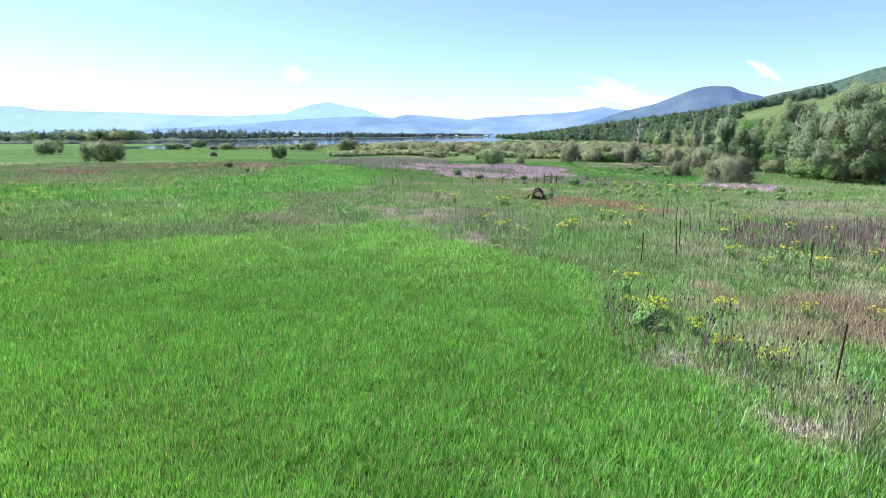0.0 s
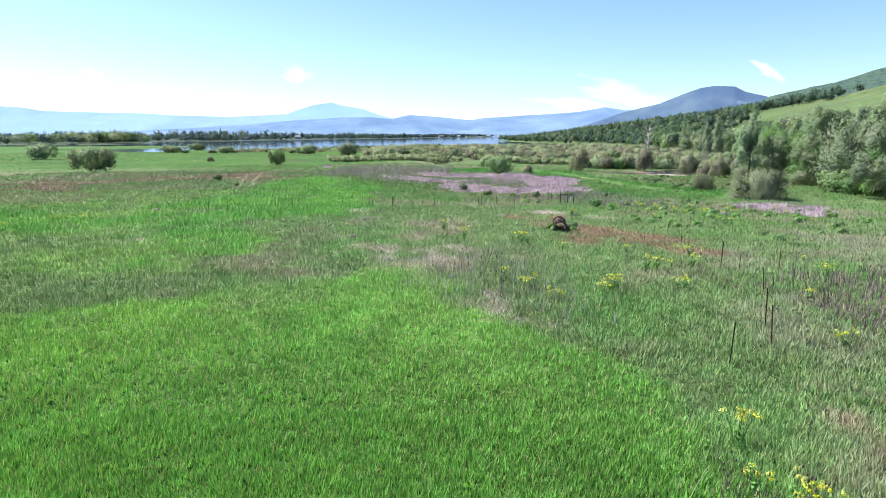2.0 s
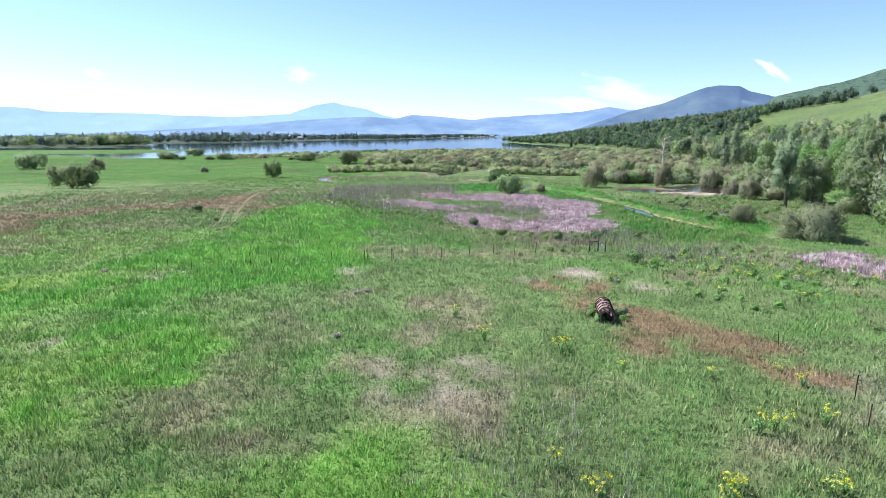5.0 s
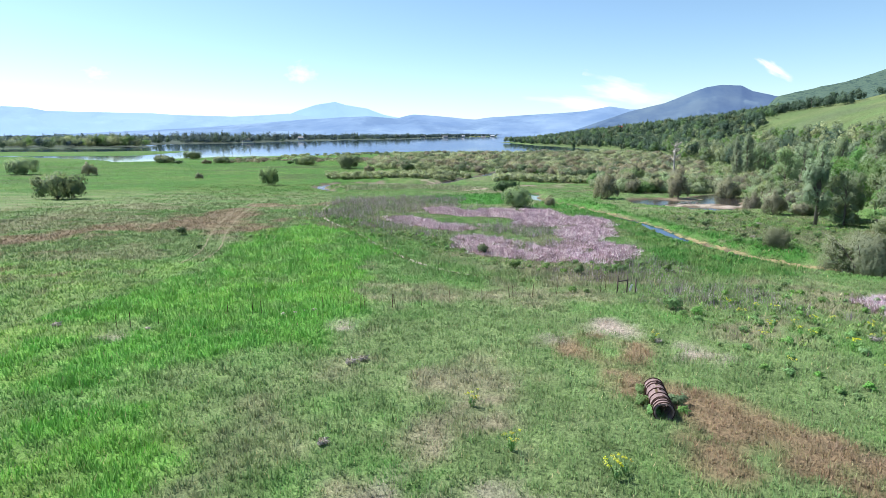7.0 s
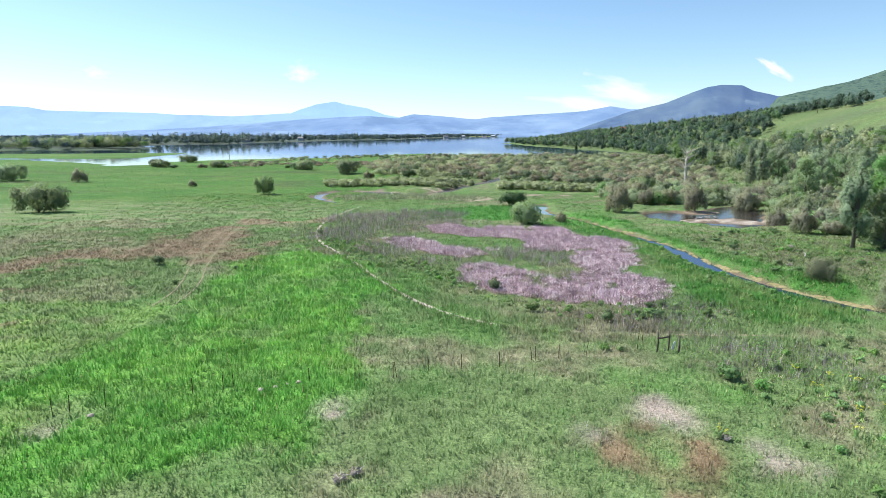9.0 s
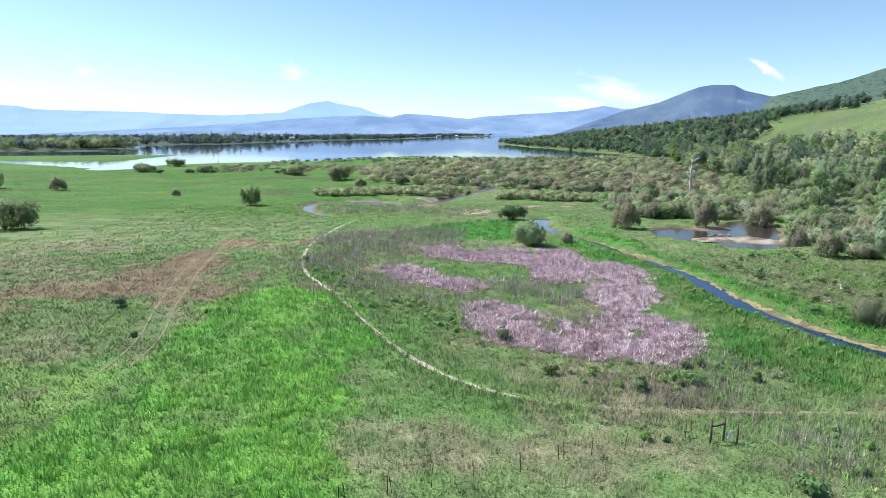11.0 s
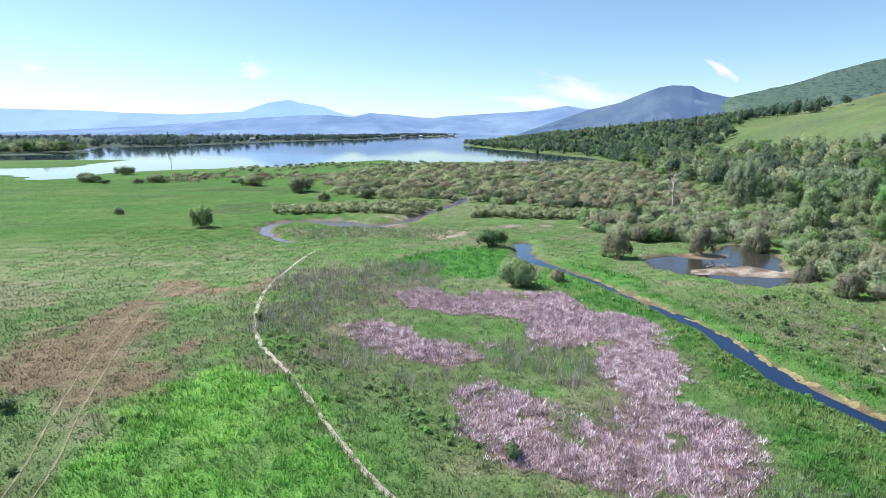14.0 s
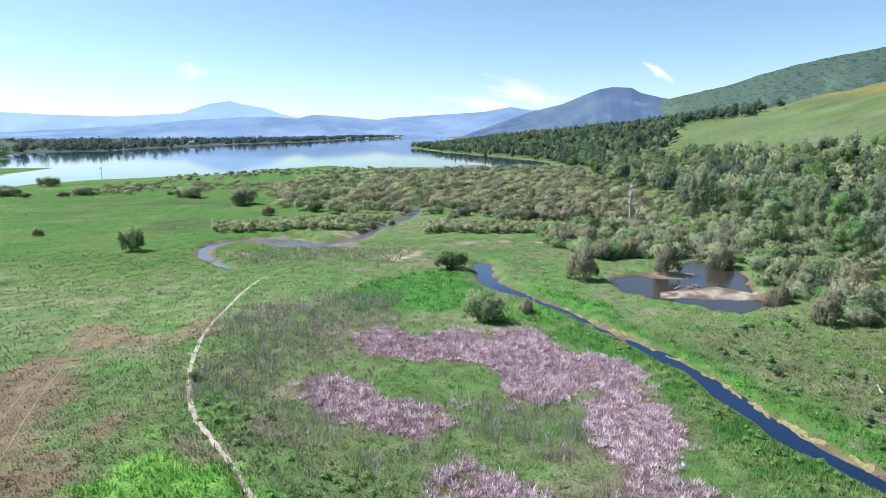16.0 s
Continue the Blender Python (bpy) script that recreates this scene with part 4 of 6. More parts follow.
    x, y = x + rng.normal(0, 0.16, len(x)), y + rng.normal(0, 0.16, len(x))
    col, high, thick = growth(x, y)
    z = terrain(x, y)
    keep = (rng.uniform(0, 1, len(x)) < thick) & (z > level(y) + 0.12)
    x, y, z, col, high = x[keep], y[keep], z[keep], col[keep], high[keep]
    v, f, c = blades(x, y, high * rng.uniform(0.7, 1.3, len(x)), 0.15 * rng.uniform(0.6, 1.5, len(x)), rng.uniform(0.15, 0.9, len(x)), 0.85 * col * rng.uniform(0.75, 1.25, (len(x), 1)), z - 0.03)
    tagged(new("side_meadow_grass", mesh_np("side_meadow_grass", v, f, M_GRASS, c)), "green meadow grass at the sides of the field", "grass", kind="stuff")
    # coarse tussocks farther off
    n = 120000
    y = 40 + 330 * rng.uniform(0, 1, n) ** 0.8
    x = rng.uniform(-1, 0.75, n) * np.minimum(0.8 * y + 5, 240)
    z = terrain(x, y)
    col, high, thick = growth(x, y)
    keep = (z > level(y) + 0.12) & (rng.uniform(0, 1, n) < thick) & ((np.abs(x) > 60) | (y > 150))
    x, y, z, col = x[keep], y[keep], z[keep], col[keep]
    d = np.hypot(x, y - 50)
    v, f, c = blades(x, y, rng.uniform(0.1, 0.3, len(x)), 0.0014 * d * rng.uniform(0.6, 1.4, len(x)), rng.uniform(0.2, 1.1, len(x)), col * rng.uniform(0.85, 1.2, (len(x), 1)), z - 0.03)
    tagged(new("far_grass", mesh_np("far_grass", v, f, M_GRASS, c, normals=soft_normals(v, np.full(len(f), 0.75)))), "coarse green tussocks of the far meadow", "grass", kind="stuff")


make_grass()


def make_reeds(name, polys, tufts_m2, each, high, wide, colours, label, rag, lean=(0.1, 0.75), seed=3, spread_m=0.12):
    """Tufts of long narrow leaves that fall outwards."""
    vs, fs, cs, at = [], [], [], 0
    for poly in polys:
        p = np.array(poly)
        lo, hi = p.min(0) - 2, p.max(0) + 2
        n = int((hi - lo).prod() * tufts_m2)
        x, y = rng.uniform(lo[0], hi[0], n), rng.uniform(lo[1], hi[1], n)
        k = rng.uniform(0, 1, n) < soft(poly, x, y, rag, seed) * (0.35 + 1.0 * fbm(x, y, 2.2, 95, 2)) * (0.12 + 0.88 * step(0.22, 0.31, fbm(x, y, 3.6, 98, 3)))
        x, y = x[k], y[k]
        grow = rng.uniform(0.65, 1.25, len(x)) * (0.7 + 0.6 * vnoise(x, y, 3.0, 96))
        side = 2 * math.pi * vnoise(x, y, 2.5, 97) * 2
        tone = rng.uniform(0.5, 1.35, (len(x), 1)) * (0.65 + 0.85 * vnoise(x, y, 0.6, 99))[:, None]
        x, y, grow, side, tone = (np.repeat(q, each, 0) for q in (x, y, grow, side, tone))
        n = len(x)
        a = rng.uniform(0, 2 * math.pi, n)
        way = np.where(rng.uniform(0, 1, n) < 0.75, a, side + rng.normal(0, 0.6, n))
        x, y = x + np.cos(a) * spread_m * rng.uniform(0.2, 1, n), y + np.sin(a) * spread_m * rng.uniform(0.2, 1, n)
        c = np.minimum(np.array(colours)[rng.integers(0, len(colours), n)] * tone, 0.9) * rng.uniform(0.85, 1.15, (n, 1))
        v, f, c = blades(x, y, rng.uniform(*high, n) * grow, wide * rng.uniform(0.7, 1.4, n), rng.uniform(*lean, n), c, None, way)
        vs.append(v), fs.append(f + at), cs.append(c)
        at += len(v)
    me = mesh_np(name, np.concatenate(vs), np.concatenate(fs), M_REED, np.concatenate(cs))
    tagged(new(name, me), label, "reeds", kind="stuff")


PINK = [(0.66, 0.49, 0.58), (0.54, 0.39, 0.48), (0.84, 0.71, 0.75), (0.26, 0.18, 0.21), (0.42, 0.29, 0.35), (0.74, 0.60, 0.65), (0.84, 0.72, 0.75)]
DARKS = [(0.44, 0.38, 0.41), (0.34, 0.29, 0.32), (0.58, 0.52, 0.54), (0.22, 0.18, 0.20), (0.24, 0.31, 0.13)]
PURPLE = [(0.24, 0.155, 0.18), (0.17, 0.11, 0.13), (0.32, 0.22, 0.25), (0.12, 0.085, 0.09)]
make_reeds("dry_cattail_reeds", [REEDS_A, REEDS_B, REEDS_C, REEDS_EAST], 8, 25, (0.16, 0.46), 0.05, PINK, "dense bed of dry pinkish cattail reeds", 0.8, (0.1, 1.25), 3, 0.27)
make_reeds("cattail_stalks", [REEDS_A, REEDS_B, REEDS_C, REEDS_EAST], 5, 5, (0.5, 0.95), 0.022, [(0.34, 0.24, 0.32), (0.26, 0.18, 0.25), (0.46, 0.34, 0.42)], "upright purplish stalks among the dry reeds", 0.8, (0.02, 0.25), 3, 0.2)
make_reeds("purple_dead_stems", [DARK_E], 6, 6, (0.3, 0.9), 0.03, PURPLE, "purplish brown dead weed stems", 1.4, (0.05, 0.4), 5, 0.3)
make_reeds("dead_weed_stems", [DARK_C, DARK_D], 5, 6, (0.3, 0.9), 0.026, [(0.32, 0.26, 0.29), (0.24, 0.19, 0.22), (0.40, 0.34, 0.37), (0.18, 0.25, 0.10)], "sparse dead weed stems standing in the grass", 1.6, (0.05, 0.45), 5, 0.35)
make_reeds("dry_weed_stalks", [DARK_F, DARK_G], 7, 4, (0.3, 0.8), 0.016, DARKS, "dry grey weed stalks at the field edge", 1.0, (0.05, 0.4), 5, 0.2)
make_reeds("dark_dead_stems", [DARK_A, DARK_B], 4.4, 7, (0.4, 1.35), 0.03, DARKS + [(0.34, 0.25, 0.30), (0.27, 0.19, 0.24), (0.40, 0.31, 0.36), (0.17, 0.26, 0.09)], "grey and purplish dead weed stems standing in the grass", 2.2, (0.05, 0.5), 3, 0.4)
make_reeds("river_bank_grass", [BAR_GRASS], 3.0, 7, (0.35, 0.8), 0.07, [(0.34, 0.39, 0.24), (0.40, 0.42, 0.28), (0.26, 0.34, 0.17), (0.44, 0.42, 0.31)], "tall pale grass on the river bar", 1.4, (0.1, 0.6), 3, 0.3)

TUFTS = [[(-24, 114), (-18, 113), (-4, 92), (6, 84), (24, 80), (25, 90), (20, 86), (2, 90), (-1, 101), (-12, 110), (-13, 120), (-7, 140), (4, 150), (-18, 150), (-24, 136)],
         [(14, 62), (22, 58), (34, 62), (32, 74), (14, 74)], [(34, 94), (50, 92), (60, 118), (60, 136), (36, 132)]]
make_reeds("weed_tufts", TUFTS, 2.2, 9, (0.12, 0.40), 0.065, [(0.20, 0.34, 0.09), (0.13, 0.26, 0.07), (0.28, 0.38, 0.12), (0.09, 0.19, 0.055), (0.33, 0.31, 0.19)], "scattered leafy tufts of green weeds in the meadow", 1.5, (0.2, 1.1), 11, 0.16)
VERGE = [(x, y - 0.22) for x, y in PATHWAY[44:96]] + [(x - 0.1, y - 0.95) for x, y in PATHWAY[95:43:-1]]
make_reeds("path_verge_grass", [VERGE], 30, 6, (0.25, 0.5), 0.035, [(0.19, 0.30, 0.11), (0.24, 0.31, 0.14), (0.15, 0.28, 0.08), (0.30, 0.30, 0.17)], "taller green grass beside the footpath", 0.2, (0.1, 0.5), 3, 0.15)

# ---- bushes and trees ----


def leaf_cloud(lobes, count, size, seed, droop=0.0, fill=0.5, feather=0.0, dome=0.45):
    """Many small leaf sprays in lumps on a set of lobes (x, y, z, rx, rz): points, faces and rounded shading normals."""
    r = np.random.default_rng(seed)
    lob = np.array(lobes, float)
    vol = lob[:, 3] ** 2 * lob[:, 4]
    weight = vol ** 0.7 / (vol ** 0.7).sum()
    lumps = 8
    way = r.normal(size=(len(lob), lumps, 3))
    way /= np.linalg.norm(way, axis=2)[:, :, None]
    pick = r.choice(len(lob), count, p=weight)
    L = lob[pick]
    radii = L[:, [3, 3, 4]]
    centre = way[pick, r.integers(0, lumps, count)] * 0.60
    d = r.normal(size=(count, 3))
    d /= np.linalg.norm(d, axis=1)[:, None]
    rad = r.uniform(fill ** 2, 1.0, count) ** 0.5 * r.uniform(0.85, 1.15, count)
    local = centre + d * rad[:, None] * 0.46
    p = L[:, :3] + local * radii
    p[:, 2] = np.maximum(p[:, 2], 0.08)
    big = local / np.maximum(np.linalg.norm(local, axis=1), 0.05)[:, None]
    core = np.array((0, 0, 0.35 * (lob[:, 2] + lob[:, 4]).max()))
    whole = p - core
    whole /= np.maximum(np.linalg.norm(whole, axis=1), 0.05)[:, None]
    shade = 0.22 * d + (0.95 - dome) * big + dome * whole + np.array((0, 0, 0.15))
    shade /= np.linalg.norm(shade, axis=1)[:, None]
    face = 0.35 * d + 0.65 * shade + r.normal(size=(count, 3)) * 0.3
    face *= np.where((face * shade).sum(1) < 0, -1.0, 1.0)[:, None]
    face /= np.linalg.norm(face, axis=1)[:, None]
    out = r.normal(size=(count, 3))
    out[:, 2] -= droop * 2
    out += feather * 2.5 * (whole + np.array((0, 0, 0.7)))
    out -= face * (out * face).sum(1)[:, None]
    out /= np.linalg.norm(out, axis=1)[:, None]
    side = np.cross(face, out)
    s = size * r.uniform(0.6, 1.4, count)[:, None]
    thin, long = 1 - 0.45 * min(feather, 1), 1 + 0.7 * min(feather, 1)
    v = np.stack((p - out * s * 0.5 * long - side * s * 0.3 * thin, p + out * s * 0.75 * long, p - out * s * 0.3 * long + side * s * 0.36 * thin), 1)
    return v.reshape(-1, 3), np.arange(3 * count).reshape(-1, 3), np.repeat(shade, 3, 0)


def stems(ob, r, count, wide, tall, thick, mat):
    for k in range(count):
        a = 2 * math.pi * k / count + r.uniform(-0.3, 0.3)
        s = r.uniform(0.35, 0.9)
        pts = [(math.cos(a) * 0.12 * wide * t + math.cos(a) * wide * s * t ** 1.5, math.sin(a) * 0.12 * wide * t + math.sin(a) * wide * s * t ** 1.5, tall * 0.8 * t * (1 - 0.2 * s * t)) for t in (0, 0.35, 0.7, 1)]
        bm = bmesh.new()
        tube(bm, pts, [thick, thick * 0.75, thick * 0.5, thick * 0.2], 4, False)
        part("stem", bm, mat, ob)


def bush(name, seed, wide, tall, leaf, mat, label, size=0.26, upright=False, x=0.0, y=0.0):
    """A many-stemmed willow: stems and a crown of leaf sprays."""
    r = random.Random(seed)
    ob = thing(name, x, y, 0, label, "bush")
    stems(ob, r, 6 if leaf > 2000 else 4, wide, tall, 0.06, M_BARK)
    lobes = []
    n = 11
    for k in range(n):
        a, q = r.uniform(0, 6.28), math.sqrt(r.uniform(0, 1))
        rr = wide * r.uniform(0.28, 0.42)
        zc = tall * r.uniform(0.35, 0.72) * (1.0 - 0.35 * q)
        if upright:
            lobes.append((math.cos(a) * q * wide * 0.65, math.sin(a) * q * wide * 0.65, zc * 1.1, rr * 0.75, tall * 0.42))
        else:
            lobes.append((math.cos(a) * q * wide * 0.72, math.sin(a) * q * wide * 0.72, zc, rr, min(rr * 1.1, tall * 0.33)))
    lobes.append((0, 0, tall * 0.4, wide * 0.7, tall * 0.38))
    v, f, q = leaf_cloud(lobes, leaf, size, seed, 0.0, 0.72, 0.8 if upright else 0.3, 0.6)
    part("crown", mesh_np("crown", v, f, mat, normals=q), None, ob)
    return ob


def tree(name, seed, tall, wide, mat, leaf, label, size=0.5, narrow=False, loose=1.0):
    """A broadleaf tree: tapered trunk, limbs and a crown of leaf sprays with gaps."""
    r = random.Random(seed)
    ob = thing(name, 0, 0, 0, label, "tree")
    bm = bmesh.new()
    lean = r.uniform(-0.08, 0.08)
    tube(bm, [(0, 0, -0.3), (lean * tall * 0.3, 0, tall * 0.3), (lean * tall * 0.6, 0.02 * tall, tall * 0.62), (lean * tall, 0, tall * 0.9)], [tall * 0.022, tall * 0.017, tall * 0.011, 0.03], 7)
    lobes = []
    for k in range(17):
        z = tall * r.uniform(0.10, 0.9)
        a = r.uniform(0, 6.28)
        reach = wide * (1 - 0.55 * abs(z / tall - 0.45) * 2) * r.uniform(0.35, 0.95)
        if narrow:
            reach *= 0.5
        end = (math.cos(a) * reach, math.sin(a) * reach, z + tall * 0.06)
        tube(bm, [(lean * z, 0, z * 0.72), (end[0] * 0.5, end[1] * 0.5, z * 0.9), end], [tall * 0.009, tall * 0.006, 0.02], 4, False)
        rr = wide * r.uniform(0.28, 0.46) * loose
        lobes.append((*end, rr, rr * r.uniform(0.8, 1.4) * (1.5 if narrow else 1.0)))
    part("trunk", bm, M_BARK, ob)
    v, f, q = leaf_cloud(lobes, leaf, size, seed, 0.1, 0.7, 0.4)
    part("crown", mesh_np("crown", v, f, mat, normals=q), None, ob)
    return ob


NEAR_TREE_LEAVES = 7500


def scatter(poly, count, seed, apart=1.5):
    r = np.random.default_rng(seed)
    p = np.array(poly)
    lo, hi = p.min(0), p.max(0)
    got = np.empty((0, 2))
    c = r.uniform(lo, hi, (count * 12, 2))
    c = c[inside(poly, c[:, 0], c[:, 1])]
    c = c[terrain(c[:, 0], c[:, 1]) > level(c[:, 1]) + 0.12]
    for q in c:
        if len(got) >= count:
            break
        if len(got) == 0 or np.hypot(*(got - q).T).min() > apart:
            got = np.vstack((got, q))
    got = got[np.hypot((got[:, 0] - 311) / 15, (got[:, 1] - 750) / 32) > 1]
    return np.column_stack((got, terrain(got[:, 0], got[:, 1])))


def put(ob, x, y, scale=1.0, turn=0.0, tall=1.0, z=None):
    z = height(x, y) if z is None else z
    return copy_thing(ob, pose(x, y, z - 0.08, 0, 0, turn) @ Matrix.Diagonal((scale, scale, scale * tall, 1)))


def place(ob, x, y, scale=1.0, turn=0.0, tall=1.0):
    ob.matrix_basis = pose(x, y, height(x, y) - 0.08, 0, 0, turn) @ Matrix.Diagonal((scale, scale, scale * tall, 1))
    return ob


WILLOWS = [
    bush("willow_bush", 1, 2.6, 2.8, 1700, M_SAGE, "pale silver-green willow bush", 0.26, x=0),
    bush("willow_bush", 2, 2.4, 3.2, 1700, M_OLIVE, "olive green willow bush", 0.26),
    bush("willow_bush", 3, 2.3, 3.0, 1700, M_BROWNISH, "brownish willow bush with bare twigs", 0.26, True),
    bush("willow_bush", 4, 2.5, 2.6, 1600, M_GREEN, "fresh green willow bush", 0.26),
    bush("willow_bush", 5, 1.7, 1.5, 1000, M_SAGE, "low silver-green willow shrub on the bank", 0.25, True),
]
SPOTS = [(8, 268), (24, 240), (38, 238), (30, 254), (-8, 236)]
for w, (x, y) in zip(WILLOWS, SPOTS):
    tagged(place(w, x, y), group="willows by the river")

# willows that stand apart
BIG = [bush("willow_clump", 11, 3.6, 4.2, 4200, M_OLIVE, "large rounded grey-green willow clump in the meadow", 0.27),
       bush("willow_clump", 12, 3.5, 4.6, 4600, M_BROWNISH, "large grey-brown willow clump with dense twigs", 0.25),
       bush("willow_clump", 13, 3.5, 4.2, 4200, M_DARK, "dark leafy bush beside the creek", 0.26)]
place(BIG[0], -90, 160, 1.65, 20, 1.2)
place(BIG[1], 60, 190, 1.0, 40, 1.1)
NEAR_WILLOW = bush("willow_clump", 14, 3.6, 4.2, 15000, M_TWIGGY, "large feathery grey-green willow clump beside the creek", 0.13, True)
place(NEAR_WILLOW, 40.5, 85.5, 1.4, 40, 1.05)
put(NEAR_WILLOW, 38, 97, 0.5, 200, 1.1)
place(BIG[2], 12.6, 174, 1.0, 10, 1.1)
for k, x, y, s, h, turn in ((0, -46.2, 295, 1.2, 0.85, 90), (0, -55.9, 206.6, 0.5, 1.8, 30), (1, -137, 251, 1.0, 1.1, 10), (0, -166, 258, 1.05, 1.0, 200), (0, -71, 325, 1.0, 0.8, 130), (0, -76, 330, 0.85, 0.8, 60), (2, -84, 340, 0.6, 0.8, 60), (1, -33, 262, 0.8, 1.0, 40), (2, -18, 265, 0.9, 1.0, 80), (1, -12, 268, 0.9, 0.9, 0), (0, -152, 346, 0.9, 0.7, 60), (2, -143, 341, 0.8, 0.7, 20), (0, -122, 347, 0.9, 0.7, 160), (1, -129, 342, 0.9, 0.6, 0), (0, -158, 354, 0.9, 0.8, 100), (0, -160, 398, 1.0, 0.8, 10),
                            (0, 11, 140, 0.62, 1.05, 300), (1, 17.9, 142, 0.45, 1.0, 250), (1, 34, 161, 1.0, 1.35, 120), (1, 51, 163.6, 0.95, 1.4, 80), (1, 64, 167.5, 1.0, 1.3, 15), (1, -88, 233, 0.5, 1.0, 0),
                            (1, 57.5, 142, 0.7, 1.25, 100), (1, 55.5, 131, 0.75, 1.3, 10), (2, 46, 236, 1.0, 1.0, 70), (1, 62, 233, 1.1, 1.1, 0), (0, 55, 213, 0.75, 1.1, 0), (2, 65, 208, 0.9, 1.2, 0)):
    put(BIG[k], x, y, s, turn, h)

REGIONS = [
    ([(46, 178), (66, 178), (71, 168), (66, 154), (62, 146), (61, 130), (70, 138), (82, 156), (94, 176), (100, 206), (88, 218), (64, 218), (42, 212), (40, 182)], 230, (0, 0, 0, 3, 2, 1), (0.9, 1.7), 2.0),
    ([(52, 122), (58, 108), (54, 90), (62, 70), (80, 60), (84, 100), (66, 112)], 34, (0, 1, 3), (0.9, 1.5), 2.6),
    ([(58, 128), (61, 138), (61, 144), (66, 146), (70, 140), (64, 132)], 9, (0, 3, 2), (1.0, 1.4), 2.0),
]
n_seed = 200
for poly, count, kinds, (lo, hi), apart in REGIONS:
    n_seed += 1
    r = random.Random(n_seed)
    for x, y, z in scatter(poly, count, n_seed, apart):
        put(WILLOWS[r.choice(kinds)], x, y, r.uniform(lo, hi), r.uniform(0, 360), r.uniform(0.8, 1.25), z)

TREES = [
    tree("poplar_tree", 31, 13.0, 4.2, M_POPLAR, 4000, "tall grey-green poplar tree in the wood", 0.34),
    tree("poplar_tree", 32, 14.5, 3.4, M_POPLAR, 4000, "slender grey-green poplar tree in the wood", 0.34, True),
    tree("cottonwood_tree", 33, 11.0, 4.8, M_GREEN, 4000, "broad fresh green cottonwood tree", 0.34),
    tree("willow_tree", 34, 10.5, 5.2, M_SILVER, 4000, "wide pale silver-green willow tree", 0.34),
    tree("alder_tree", 35, 10.5, 4.0, M_OLIVE, 4000, "olive green alder tree in the wood", 0.34),
]
for t, (x, y) in zip(TREES, ((92, 130), (100, 150), (110, 190), (70, 96), (84, 180))):
    tagged(place(t, x, y, 1.0, 30), group="trees of the wood")
WOOD = [(57, 122), (54, 106), (53, 90), (60, 66), (90, 40), (150, 50), (160, 200), (130, 300), (92, 228), (104, 216), (102, 190), (89, 164), (77, 143), (66, 131)]
r = random.Random(77)
FINE = [tree("willow_tree", 36, 11.5, 5.2, M_SILVER, NEAR_TREE_LEAVES, "large pale grey-green willow tree at the wood's edge", 0.30, False, 0.72),
        tree("poplar_tree", 37, 13.5, 4.0, M_POPLAR, NEAR_TREE_LEAVES, "tall grey-green poplar at the wood's edge", 0.28, True, 0.8)]
place(FINE[0], 56.5, 85, 1.08, 20)
place(FINE[1], 54.5, 117, 0.98, 70)
for k, x, y, s_, t_ in ((0, 64, 92, 1.1, 140), (1, 61, 84, 1.0, 10), (0, 60, 104, 0.95, 220), (1, 70, 88, 1.1, 200), (0, 72, 98, 1.0, 300)):
    put(FINE[k], x, y, s_, t_)
for k, x, y, s_, h_ in ((3, 66, 100, 1.15, 1.05), (0, 62, 90, 1.0, 1.0), (3, 60, 98, 1.0, 1.0), (2, 68, 86, 1.1, 1.1), (0, 64, 112, 0.95, 1.05), (1, 74, 92, 1.05, 1.0)):
    put(TREES[k], x, y, s_, 37 * x, h_)
BACK_TREES = [tree("poplar_tree", 41, 13.0, 4.2, M_POPLAR, 1700, "tall grey-green poplar tree deep in the wood", 0.52),
              tree("cottonwood_tree", 43, 11.0, 4.8, M_GREEN, 1700, "broad fresh green cottonwood deep in the wood", 0.52),
              tree("willow_tree", 44, 10.5, 5.2, M_SILVER, 1700, "wide pale willow tree deep in the wood", 0.52)]
for t, (x, y) in zip(BACK_TREES, ((130, 200), (128, 160), (126, 120))):
    place(t, x, y, 1.0, 60)
for x, y, z in scatter(WOOD, 225, 78, 3.6):
    put(BACK_TREES[r.choice((0, 0, 1, 2))] if x > 112 or y < 72 else TREES[r.choice((0, 0, 1, 2, 3, 3, 4))], x, y, r.uniform(0.62, 0.92 if y < 130 else 1.08), r.uniform(0, 360), r.uniform(0.9, 1.08), z)


M_WOODS = leafy("far_wood_leaves", 0.48)
# The last tone has the blue haze of distance mixed into the leaf colour.
GREY_GREEN, DEEP, FRESH, PALE, BROWN_GREY, HAZE_BLUE = (0.17, 0.215, 0.145), (0.09, 0.14, 0.105), (0.145, 0.24, 0.09), (0.31, 0.35, 0.225), (0.28, 0.26, 0.20), (0.08, 0.12, 0.145)


